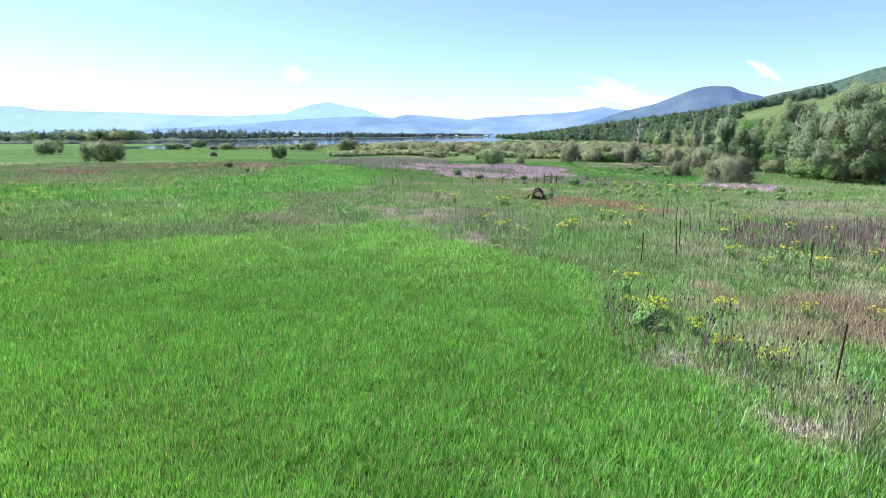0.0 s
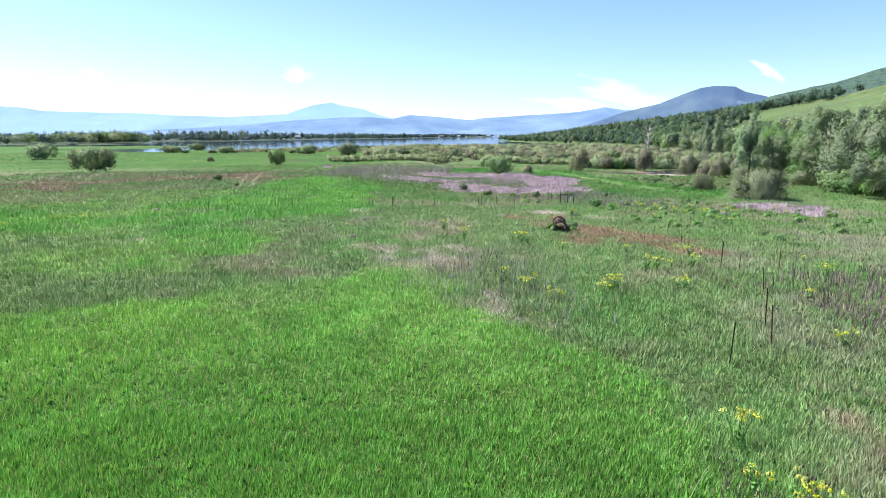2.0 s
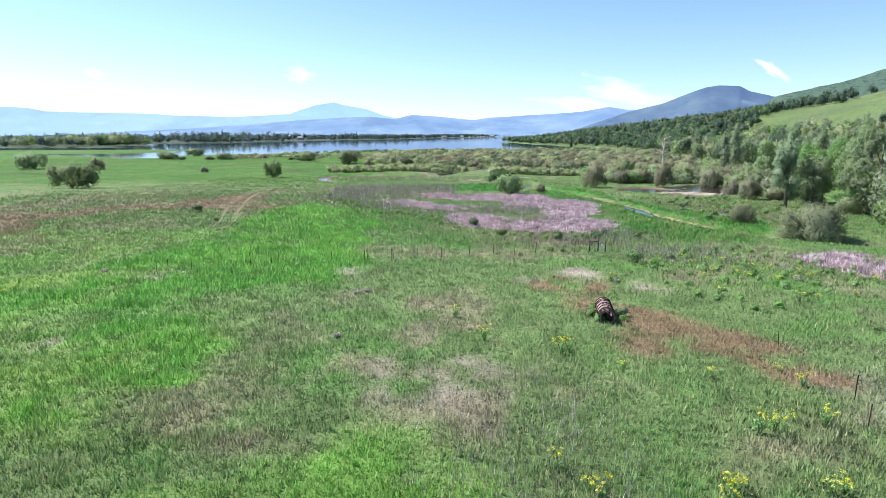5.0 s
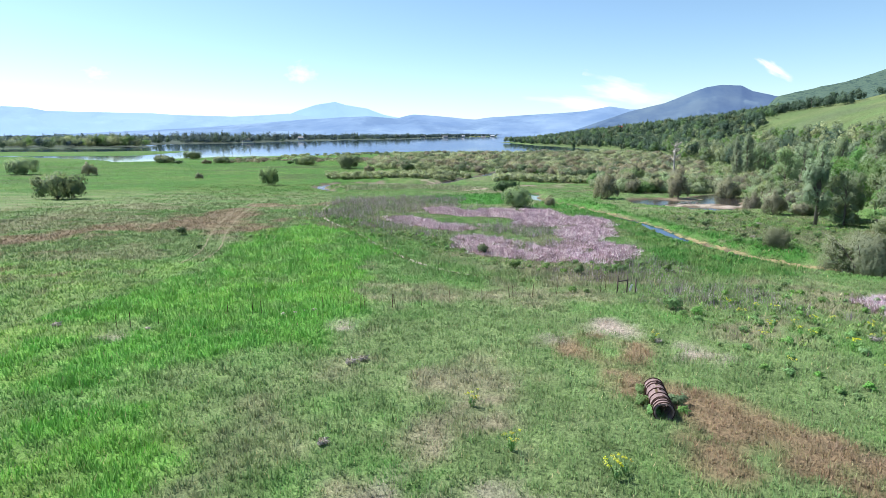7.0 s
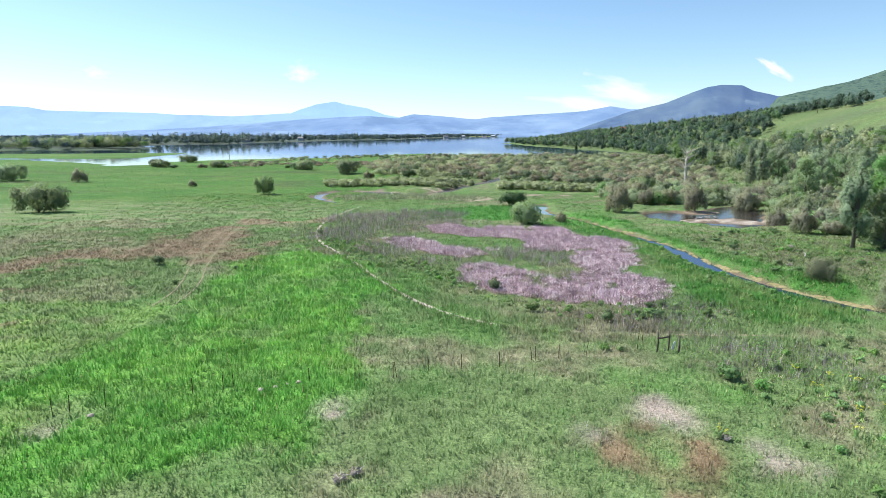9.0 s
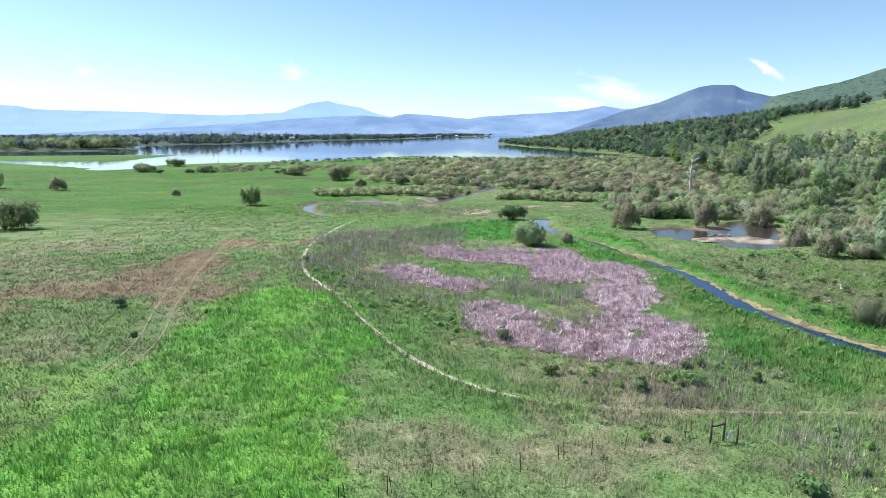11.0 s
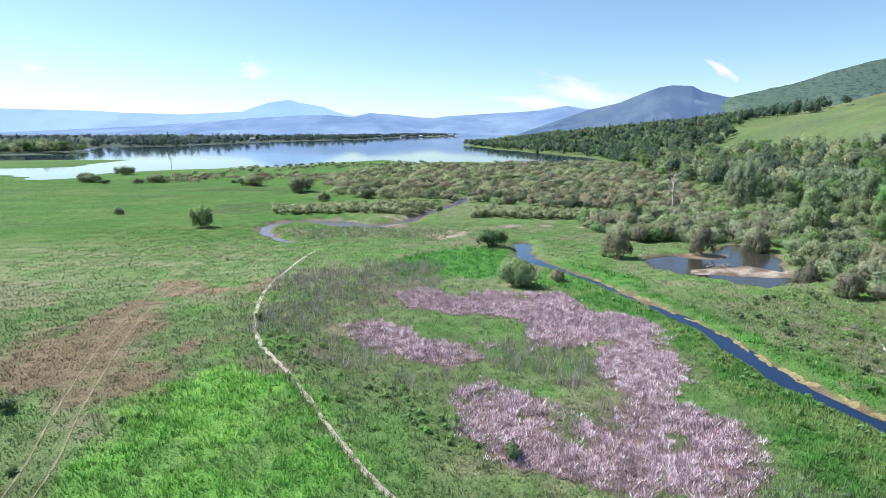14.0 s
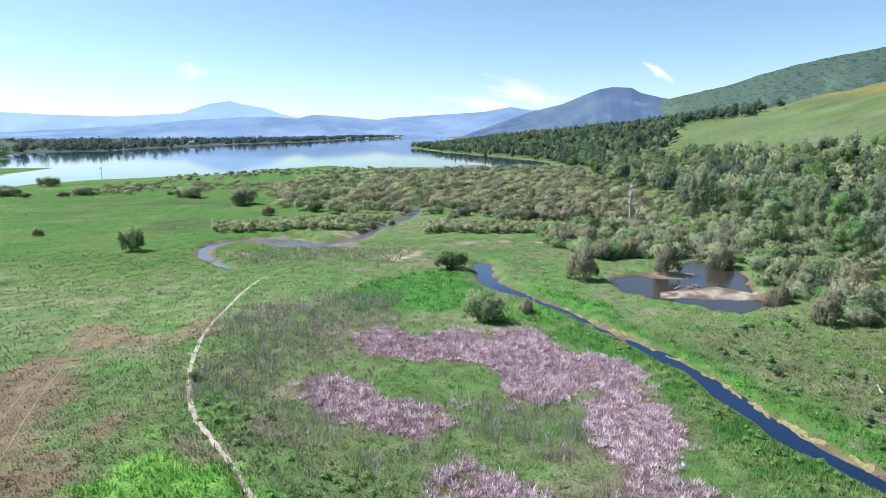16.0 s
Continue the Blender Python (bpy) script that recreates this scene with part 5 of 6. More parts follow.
def far_trees(name, spots, tall, wide, colours, per, size, label, seed, conifer=0.0):
    """Far woods: every tree a crown of leaf clumps of its own size and colour, all in one mesh."""
    r = random.Random(seed)
    vs, fs, cs, ns, at = [], [], [], [], 0
    for k, (x, y, z) in enumerate(spots):
        h, w = r.uniform(*tall), r.uniform(*wide)
        if r.random() < conifer:
            lobes = [(0, 0, h * (0.2 + 0.15 * i), w * 0.5 * (1 - i / 6), h * 0.12) for i in range(6)]
            c = np.array(DEEP) * r.uniform(0.7, 1.0)
        else:
            lobes = [(r.uniform(-0.32, 0.32) * w, r.uniform(-0.32, 0.32) * w, h * r.uniform(0.3, 0.72), w * r.uniform(0.22, 0.36), h * r.uniform(0.2, 0.3)) for i in range(7)]
            c = np.array(r.choice(colours)) * r.uniform(0.78, 1.22)
        v, f, q = leaf_cloud(lobes, per, size, seed * 1000 + k, 0.0, 0.75, 0.4, 0.65)
        vs.append(v + np.array((x, y, z))), ns.append(q), fs.append(f + at), cs.append(c * rng.uniform(0.9, 1.1, (len(f), 1)))
        at += len(v)
    tagged(new(name, mesh_np(name, np.concatenate(vs), np.concatenate(fs), M_WOODS, np.concatenate(cs), normals=np.concatenate(ns))), label, "trees", kind="stuff")


POINT_WOOD = out([(146, 470), (158, 553), (150, 634), (140, 692), (119, 786), (92, 1069), (180, 1250), (330, 1000), (340, 700), (335, 560), (300, 590), (270, 540), (190, 430)])
far_trees("point_wood", scatter(POINT_WOOD, 1400, 301, 4.6), (7, 13), (5, 9), (GREY_GREEN, DEEP, DEEP, DEEP, (0.125, 0.20, 0.10)), 150, 1.45, "dense mixed wood on the point by the lake", 41, 0.12)
HILL_WOOD = [(130, 300), (160, 190), (165, 60), (240, 60), (235, 200), (205, 340), (210, 440), (150, 450), (118, 330)]
far_trees("hillfoot_wood", scatter(HILL_WOOD, 560, 303, 4.3), (8, 14), (5.5, 8.5), (GREY_GREEN, GREY_GREEN, PALE, FRESH, DEEP), 300, 1.05, "grey-green mixed wood at the foot of the hill", 43, 0.03)
CREST = [(318, 520), (345, 520), (345, 640), (335, 800), (300, 860), (285, 780), (312, 660)]
far_trees("crest_wood", scatter(CREST, 170, 305, 5.0), (7, 12), (6, 9), (DEEP,), 200, 1.2, "dark line of trees along the hill crest", 45, 0.15)
SCRUB = [(-12, 255), (8, 260), (32, 285), (64, 300), (94, 255), (118, 312), (148, 470), (135, 490), (62, 490), (20, 470), (-30, 415), (-42, 340), (-32, 280)]
far_trees("willow_scrub", scatter(SCRUB, 640, 306, 3.4), (1.8, 5.0), (5.0, 9.0), (PALE, PALE, PALE, GREY_GREEN, BROWN_GREY, BROWN_GREY), 360, 0.55, "pale grey-green and brownish willow scrub near the lake", 46)
HEDGES = [([(-44, 230), (-24, 227), (-6, 226), (6, 234), (6, 250), (-10, 244), (-44, 240)], 150), ([(13, 219), (26, 218), (51, 215), (53, 227), (24, 232), (14, 234)], 130)]
far_trees("willow_hedge", np.concatenate([scatter(p, n, 320 + n, 1.3) for p, n in HEDGES]), (1.5, 2.8), (2.4, 3.6), (PALE, PALE, (0.29, 0.345, 0.19)), 150, 0.5, "dense pale green low willow hedge along the river", 57)
far_trees("river_scrub", scatter([(8, 262), (34, 248), (48, 236), (80, 222), (94, 255), (64, 300), (32, 285)], 170, 322, 2.6), (2.2, 4.4), (3.4, 5.6), (PALE, BROWN_GREY, BROWN_GREY, GREY_GREEN), 230, 0.6, "rounded brownish and pale willow scrub by the river", 58)
SHORE = [(-165, 470), (-120, 480), (-110, 400), (-60, 440), (0, 450), (40, 500), (0, 520), (-50, 500), (-90, 530), (-150, 495)]
LOW_SCRUB = [(-134, 350), (-99, 335), (-95, 360), (-70, 345), (-40, 350), (-45, 390), (-90, 395), (-118, 420), (-126, 390)]
far_trees("low_scrub", scatter(LOW_SCRUB, 70, 309, 3.0), (1.2, 2.6), (4.0, 7.0), (BROWN_GREY, GREY_GREEN, PALE, (0.25, 0.21, 0.19)), 170, 0.55, "low brownish and olive scrub in the far meadow", 59)
far_trees("shore_scrub", scatter(SHORE, 130, 308, 4.0), (1.0, 2.4), (2.5, 5.0), (GREY_GREEN, PALE), 160, 0.5, "low olive scrub along the lake shore", 48)
far_trees("wood_edge_scrub", scatter([(70, 120), (62, 100), (66, 78), (80, 60), (110, 60), (110, 250), (120, 300), (86, 232), (70, 214), (76, 180), (84, 150), (76, 130)], 420, 309, 2.6), (2.0, 4.2), (3.0, 5.0), (PALE, PALE, (0.25, 0.33, 0.165)), 220, 0.55, "undergrowth at the edge of the wood", 49)


def along(line, count, seed, side, depth):
    """Places scattered in a band to one side of a line."""
    r = random.Random(seed)
    out = []
    for _ in range(count):
        k = r.randrange(len(line) - 1)
        (x0, y0), (x1, y1) = line[k], line[k + 1]
        t, q = r.random(), r.uniform(6, depth)
        d = math.hypot(x1 - x0, y1 - y0)
        out.append((x0 + (x1 - x0) * t - (y1 - y0) / d * q * side, y0 + (y1 - y0) * t + (x1 - x0) / d * q * side))
    p = np.array(out)
    z = terrain(p[:, 0], p[:, 1])
    return [(a, b, c) for (a, b), c in zip(out, z) if c > LAKE_Z + 0.25]


WEST_SHORE = out([(-440, 860), (-424, 991), (-353, 1020), (-327, 1211), (-274, 1437), (-130, 1742)])
FAR_SHORE = out([(-130, 1742), (-20, 2300), (130, 2700), (280, 3150)])
# Both west shore tones carry haze in their colour, the second one less.
far_trees("west_shore_trees", along(WEST_SHORE, 420, 311, 1, 170), (6, 23), (7, 17), (HAZE_BLUE, HAZE_BLUE, (0.12, 0.165, 0.165)), 120, 2.0, "dark trees along the far lake shore", 51, 0.25)
far_trees("far_shore_trees", along(FAR_SHORE, 420, 312, 1, 260), (9, 17), (12, 22), (HAZE_BLUE,), 70, 3.6, "dark tree line on the far lake shore", 52, 0.1)
far_trees("spit_trees", scatter([(-372, 760), (-392, 840), (-470, 960), (-900, 960), (-900, 800), (-460, 745)], 150, 313, 9), (7, 14), (10, 18), (GREY_GREEN, FRESH, PALE), 260, 1.3, "green trees on the lake spit", 53)
far_trees("spit_shore_trees", along(out([(-346, 720), (-352, 700), (-420, 672), (-600, 690), (-900, 730)]), 150, 316, -1, 70), (7, 19), (9, 18), (GREY_GREEN, FRESH, PALE, DEEP), 300, 1.1, "rounded green trees and bushes on the lake spit", 56)
far_trees("spit_trees_west", scatter([(-900, 660), (-420, 660), (-420, 860), (-460, 1000), (-1100, 1100)], 260, 314, 8), (8, 15), (10, 18), (GREY_GREEN, HAZE_BLUE), 130, 2.0, "trees on the low land west of the lake", 54, 0.1)

far_trees("plain_trees", scatter([(-2600, 1300), (-480, 1050), (-400, 1300), (-330, 1600), (-150, 2000), (-100, 2500), (-2600, 2500)], 420, 315, 14), (9, 18), (14, 26), (HAZE_BLUE,), 70, 4.0, "dark woods on the plain across the lake", 55, 0.1)

# ---- single trees and small structures far off ----


def conifer(x, y, tall):
    ob = thing("conifer_tree", x, y, height(x, y), "dark pointed conifer rising above the wood", "tree", "conifers on the point")
    bm = bmesh.new()
    tube(bm, [(0, 0, -0.3), (0, 0, tall * 0.95)], [tall * 0.02, 0.03], 6)
    part("trunk", bm, M_BARK, ob)
    lobes = [(0, 0, tall * (0.16 + 0.1 * i), tall * 0.22 * (1 - i / 9.0), tall * 0.08) for i in range(9)]
    v, f, q = leaf_cloud(lobes, 420, 1.3, 88, 0.4, 0.6)
    part("crown", mesh_np("crown", v, f, M_DARK, normals=q), None, ob)


conifer(174, 691, 17)
conifer(183, 680, 11)
conifer(140, 720, 10)


def snag(x, y, tall):
    """A dead tree, bleached and without leaves."""
    r = random.Random(5)
    ob = thing("dead_tree", x, y, height(x, y), "bleached leafless dead tree standing among willows", "tree")
    bm = bmesh.new()
    tube(bm, [(0, 0, -0.3), (0.1, 0, tall * 0.3), (-0.1, 0.1, tall * 0.6), (0.15, 0, tall)], [0.50, 0.38, 0.26, 0.05], 7)
    part("trunk", bm, M_DEADWOOD, ob)
    for k in range(16):
        z, a, q = tall * r.uniform(0.5, 0.88), r.uniform(0, 6.28), r.uniform(1.6, 3.0)
        bm = bmesh.new()
        tube(bm, [(0, 0, z), (math.cos(a) * q * 0.5, math.sin(a) * q * 0.5, z + q * 0.35), (math.cos(a) * q, math.sin(a) * q, z + q * 0.9)], [0.17, 0.11, 0.03], 5, False)
        tube(bm, [(math.cos(a) * q * 0.5, math.sin(a) * q * 0.5, z + q * 0.35), (math.cos(a + 0.7) * q, math.sin(a + 0.7) * q, z + q * 0.55)], [0.10, 0.025], 4, False)
        part("branch", bm, M_DEADWOOD, ob)


snag(70, 219, 13.0)


def utility_pole(x, y, tall):
    ob = thing("utility_pole", x, y, height(x, y), "brown wooden utility pole on the pasture", "pole", "poles on the hillside")
    bm = bmesh.new()
    tube(bm, [(0, 0, -0.4), (0, 0, tall)], [0.17, 0.12], 8)
    part("post", bm, M_TIMBER, ob)
    bm = bmesh.new()
    box(bm, 0, 0, tall - 0.6, 2.2, 0.14, 0.16, 0.02)
    part("crossarm", bm, M_TIMBER, ob)


utility_pole(303, 548, 10)
utility_pole(212, 300, 12)
utility_pole(360, 640, 10)


def nest_pole(x, y, tall):
    ob = thing("nest_platform", x, y, height(x, y), "nesting platform on a tall pole by the lake", "platform")
    bm = bmesh.new()
    tube(bm, [(0, 0, -0.4), (0, 0, tall)], [0.14, 0.1], 7)
    part("post", bm, M_TIMBER, ob)
    bm = bmesh.new()
    box(bm, 0, 0, tall + 0.1, 1.5, 1.5, 0.2, 0.03)
    part("platform", bm, M_TIMBER, ob)
    bm = bmesh.new()
    r = random.Random(9)
    for k in range(26):
        a = r.uniform(0, 6.28)
        tube(bm, [(math.cos(a) * 0.75, math.sin(a) * 0.75, tall + 0.22 + 0.3 * r.random()), (math.cos(a + 1.4) * 0.7, math.sin(a + 1.4) * 0.7, tall + 0.25 + 0.4 * r.random())], [0.03, 0.02], 3, False)
    part("nest", bm, M_BARK, ob, "heap of dry sticks")


nest_pole(-152, 446, 6.5)


def house(x, y, wide, deep, tall, turn, roof, label):
    ob = thing("house", x, y, height(x, y), label, "house", "houses across the lake", turn)
    bm = bmesh.new()
    box(bm, 0, 0, tall / 2 - 0.2, wide, deep, tall + 0.4)
    part("wall", bm, M_HOUSE, ob)
    bm = bmesh.new()
    a = [bm.verts.new(p) for p in ((-wide / 2 - 0.5, -deep / 2 - 0.6, tall - 0.1), (wide / 2 + 0.5, -deep / 2 - 0.6, tall - 0.1), (wide / 2 + 0.5, 0, tall + deep * 0.32), (-wide / 2 - 0.5, 0, tall + deep * 0.32), (-wide / 2 - 0.5, deep / 2 + 0.6, tall - 0.1), (wide / 2 + 0.5, deep / 2 + 0.6, tall - 0.1))]
    for q in ((0, 1, 2, 3), (3, 2, 5, 4), (0, 3, 4), (1, 5, 2), (0, 4, 5, 1)):
        bm.faces.new([a[k] for k in q])
    part("roof", bm, roof, ob)
    for k in range(max(2, int(wide / 4))):
        bm = bmesh.new()
        box(bm, -wide / 2 + (k + 0.5) * wide / max(2, int(wide / 4)), -deep / 2 - 0.03, tall * 0.55, 1.3, 0.1, 1.4)
        part("window", bm, M_WINDOW, ob)


r = random.Random(15)
for k in range(9):
    t = k / 8
    x, y = -420 + 640 * t + r.uniform(-25, 25), 1180 + 1850 * t + r.uniform(40, 120)
    house(x, y, r.uniform(12, 24), 10, r.uniform(4, 7), r.uniform(-25, 25), r.choice((M_ROOF, M_ROOF, M_HOUSE)), "pale house on the far lake shore")
house(250, 905, 22, 9, 5, 20, M_REDROOF, "long red-roofed farm building on the hill")

# ---- fence, pipe and plants of the meadow ----


def t_post(tall):
    """A steel fence post with a T section and studs."""
    me = bpy.data.meshes.new("fence_post")
    bm = bmesh.new()
    box(bm, 0, 0, tall / 2 - 0.15, 0.034, 0.010, tall + 0.3)
    box(bm, 0, 0.018, tall / 2 - 0.15, 0.010, 0.026, tall + 0.3)
    for k in range(12):
        box(bm, 0, -0.011, 0.2 + k * (tall - 0.3) / 12, 0.02, 0.01, 0.025)
    bm.to_mesh(me)
    bm.free()
    me.materials.append(M_POST)
    return me


POSTS = [(-22.9, 62), (-22.2, 62.3), (-20.7, 63), (-16.7, 64.7), (-15.1, 65), (-14.5, 65.1), (-10.5, 66.4), (-7.9, 66.7), (-7.6, 66.9), (-5.7, 67.6), (-5.5, 67.8), (-3.6, 68.4), (-1.5, 69.3), (1, 70), (3.2, 71.2), (3.5, 71.3), (5.1, 71.8), (7.1, 72.4), (11, 73.7), (11.5, 73.9),
         (8.3, 12), (13.6, 21.7), (13.9, 22.2), (11.3, 28.3), (8.2, 24.4), (10.2, 25.8), (13.9, 33.4), (14.8, 45.3), (14.3, 36.6), (13.9, 37.7), (16.7, 37.3), (15.1, 40.2)]
post_mesh, long_mesh = t_post(1.05), t_post(1.45)
r = random.Random(21)
for x, y in POSTS:
    ob = new("fence_post", post_mesh if y > 30 else long_mesh)
    ob.matrix_basis = pose(x, y, height(x, y), r.uniform(-6, 6), r.uniform(-7, 7), r.uniform(0, 360))
    tagged(ob, "rusty brown steel fence post standing in the grass" if y > 50 else "tall rusty steel stake leaning in dry grass", "post", "posts of the old fence")


def fence_brace(x, y):
    ob = thing("fence_brace", x, y, height(x, y), "dark timber corner brace of an old fence", "fence", "", 8)
    for px_, py_, h in ((-0.45, 0, 1.45), (0.45, 0.15, 1.5), (0.95, -0.35, 1.25)):
        bm = bmesh.new()
        tube(bm, [(px_, py_, -0.3), (px_ + 0.02, py_, h * 0.5), (px_, py_ + 0.02, h)], [0.065, 0.06, 0.055], 9)
        part("post", bm, M_TIMBER, ob)
    bm = bmesh.new()
    tube(bm, [(-0.5, 0, 1.02), (0, 0.08, 1.03), (0.5, 0.16, 1.06)], [0.06, 0.06, 0.055], 8)
    part("rail", bm, M_TIMBER, ob)
    bm = bmesh.new()
    box(bm, 0.66, -0.12, 0.50, 0.14, 0.04, 0.6, 0.01, pose(0, 0, 0, 0, 16, -20))
    part("board", bm, M_CLOTH, ob, "white board leaning on the posts")


fence_brace(12.7, 73.3)


def stave_pipe(x, y, turn, length, radius):
    """An old wooden pipe of staves held by iron bands, lying in the grass."""
    ob = thing("stave_pipe", x, y, height(x, y) + radius * 0.86, "weathered wooden stave pipe with rusted iron bands lying in grass", "pipe", "", turn)
    r = random.Random(3)
    n, thick = 22, 0.06
    cuts = {6: (1.2, 1.7), 5: (1.9, 2.2)}      # broken staves near the top
    for k in range(n):
        a0, a1 = 2 * math.pi * (k + 0.03) / n, 2 * math.pi * (k + 0.97) / n
        spans = [(0.0, length)]
        if k in cuts:
            spans = [(0.0, cuts[k][0]), (cuts[k][1], length)]
        for s0, s1 in spans:
            bm = bmesh.new()
            e0, e1 = s0 + r.uniform(-0.03, 0.05), s1 + r.uniform(-0.05, 0.04)
            off = r.uniform(-0.012, 0.012)
            vs = [bm.verts.new((math.cos(a) * q, ll - length / 2, math.sin(a) * q)) for ll in (e0, (e0 + e1) / 2, e1) for a, q in ((a0, radius + off), (a1, radius + off), (a1, radius - thick), (a0, radius - thick))]
            for b in (0, 4):
                for i in range(4):
                    bm.faces.new((vs[b + i], vs[b + (i + 1) % 4], vs[b + 4 + (i + 1) % 4], vs[b + 4 + i]))
            bm.faces.new(vs[:4][::-1])
            bm.faces.new(vs[8:])
            bmesh.ops.recalc_face_normals(bm, faces=bm.faces[:])
            part("stave", bm, M_STAVE, ob)
    for t in (0.06, 0.30, 0.52, 0.64, 1.10, 1.62, 2.15, 2.40, 2.76):
        bm = bmesh.new()
        tube(bm, [(math.cos(a) * (radius + 0.025), t - length / 2, math.sin(a) * (radius + 0.025)) for a in (2 * math.pi * k / 28 for k in range(29))], [0.028] * 29, 5, False)
        part("band", bm, M_BAND, ob)
    for t in (0.6, 1.5, 2.3):
        bm = bmesh.new()
        box(bm, 0.05, t - length / 2, radius + 0.05, 0.10, 0.14, 0.08, 0.012)
        part("band_clamp", bm, M_BAND, ob)


stave_pipe(8.05, 51.1, -9, 2.85, 0.43)


def teasel(seed, tall):
    """A dead teasel: branched stem with dark prickly heads."""
    r = random.Random(seed)
    ob = thing("teasel_plant", 0, 0, 0, "dead brown teasel with dark prickly seed heads", "plant", "dead teasels in the meadow")
    bm = bmesh.new()
    tips = []
    for k in range(r.randint(3, 5)):
        a, q, h = r.uniform(0, 6.28), r.uniform(0.05, 0.35), tall * r.uniform(0.7, 1.0)
        tube(bm, [(0, 0, -0.05), (math.cos(a) * q * 0.4, math.sin(a) * q * 0.4, h * 0.55), (math.cos(a) * q, math.sin(a) * q, h)], [0.009, 0.007, 0.004], 4, False)
        tips.append((math.cos(a) * q, math.sin(a) * q, h))
    part("stem", bm, M_STALK, ob)
    for x, y, z in tips:
        bm = bmesh.new()
        tube(bm, [(x, y, z - 0.01), (x, y, z + 0.015), (x, y, z + 0.045), (x, y, z + 0.08), (x, y, z + 0.092)], [0.008, 0.024, 0.027, 0.018, 0.005], 7)
        part("seed_head", bm, M_TIMBER, ob)
    return ob


def flowers(seed, tall, wide):
    """A plant with flat clusters of small yellow flowers."""
    r = random.Random(seed)
    ob = thing("yellow_flower_plant", 0, 0, 0, "tall weed with clusters of bright yellow flowers", "plant", "yellow flowering weeds")
    bm = bmesh.new()
    lobes = []
    for k in range(7):
        a, q, h = r.uniform(0, 6.28), wide * math.sqrt(r.random()), tall * r.uniform(0.75, 1.0)
        tube(bm, [(0, 0, -0.05), (math.cos(a) * q * 0.5, math.sin(a) * q * 0.5, h * 0.6), (math.cos(a) * q, math.sin(a) * q, h)], [0.012, 0.009, 0.005], 4, False)
        lobes.append((math.cos(a) * q, math.sin(a) * q, h * r.uniform(0.8, 1.0), 0.085, 0.05))
    part("stem", bm, M_WEED, ob)
    for k, lobe in enumerate(lobes):
        v, f, q = leaf_cloud([lobe], 34, 0.032, seed + 10 * k, 0, 0.2)
        part("flower_head", mesh_np("flower_head", v, f, M_YELLOW), None, ob)
    v, f, q = leaf_cloud([(0, 0, tall * 0.35, wide * 0.5, tall * 0.3)], 60, 0.075, seed + 1, 0, 0.2)
    part("foliage", mesh_np("foliage", v, f, M_WEED), None, ob)
    return ob


TEASELS = [teasel(k, h) for k, h in ((1, 1.3), (2, 1.1), (3, 1.5))]
for t, (x, y) in zip(TEASELS, ((4.6, 15.4), (6.6, 12.6), (7.4, 11.6))):
    place(t, x, y, 1.0, 0)
r = random.Random(31)
for poly, count, seed in (([(3.9, 13.5), (4.6, 18), (6.2, 18), (7.2, 13), (9, 10), (7, 9.2), (5.6, 12)], 64, 401), ([(9, 14), (9.5, 20), (14, 24), (16, 16), (12, 10)], 16, 402), ([(-0.5, 33), (-1.5, 40), (2, 40), (3.5, 33), (2.5, 30)], 22, 403), ([(10, 26), (14, 50), (26, 52), (30, 34), (18, 24)], 34, 404)):
    for x, y, z in scatter(poly, count, seed, 0.25):
        put(TEASELS[r.randrange(3)], x, y, r.uniform(0.6, 0.95), r.uniform(0, 360), 1.0, z + 0.06)
FLOWERS = [flowers(k, h, w) for k, h, w in ((1, 0.75, 0.35), (2, 0.6, 0.28))]
for t, (x, y) in zip(FLOWERS, ((7.2, 33.4), (4.2, 31.6))):
    place(t, x, y, 1.25)
for x, y in ((3.2, 33.9), (3.5, 33.5), (7.0, 33.0), (6.4, 32.3), (7.4, 33.9), (9.9, 37.4), (0.9, 47), (-0.5, 51), (4.5, 45), (4.9, 45.4), (6.2, 17.4), (6.5, 17.0), (6.0, 16.5), (5.7, 17.8), (6.6, 15.2), (6.9, 13.9), (7.5, 12.9), (12.8, 23.5), (6.1, 19.5), (8.4, 17.2), (2.5, 34.8), (10.8, 60.3)):
    put(FLOWERS[r.randrange(2)], x, y, r.uniform(0.8, 1.15), r.uniform(0, 360), 1.0)
for poly, count, seed in (([(9, 13), (10, 24), (22, 33), (26, 22), (18, 11)], 26, 411), ([(10, 26), (5, 42), (8, 46), (20, 44), (24, 34)], 14, 412), ([(14, 56), (30, 52), (32, 66), (18, 70)], 22, 413), ([(-26, 40), (-40, 44), (-50, 66), (-30, 60)], 20, 414)):
    for x, y, z in scatter(poly, count, seed, 0.4):
        put(FLOWERS[r.randrange(2)], x, y, r.uniform(0.6, 1.0), r.uniform(0, 360), 1.0, z + 0.06)


def weed_shrub(seed, mat, label):
    ob = thing("weed_shrub", 0, 0, 0, label, "shrub", "dark shrubs in the meadow")
    rr = random.Random(seed)
    stems(ob, rr, 2, 0.5, 0.8, 0.015, M_STALK)
    v, f, q = leaf_cloud([(rr.uniform(-0.4, 0.4), rr.uniform(-0.4, 0.4), rr.uniform(0.3, 0.6), 0.35, 0.3) for _ in range(7)], 340, 0.16, seed, -0.2, 0.4)
    part("crown", mesh_np("crown", v, f, mat, normals=q), None, ob)
    return ob


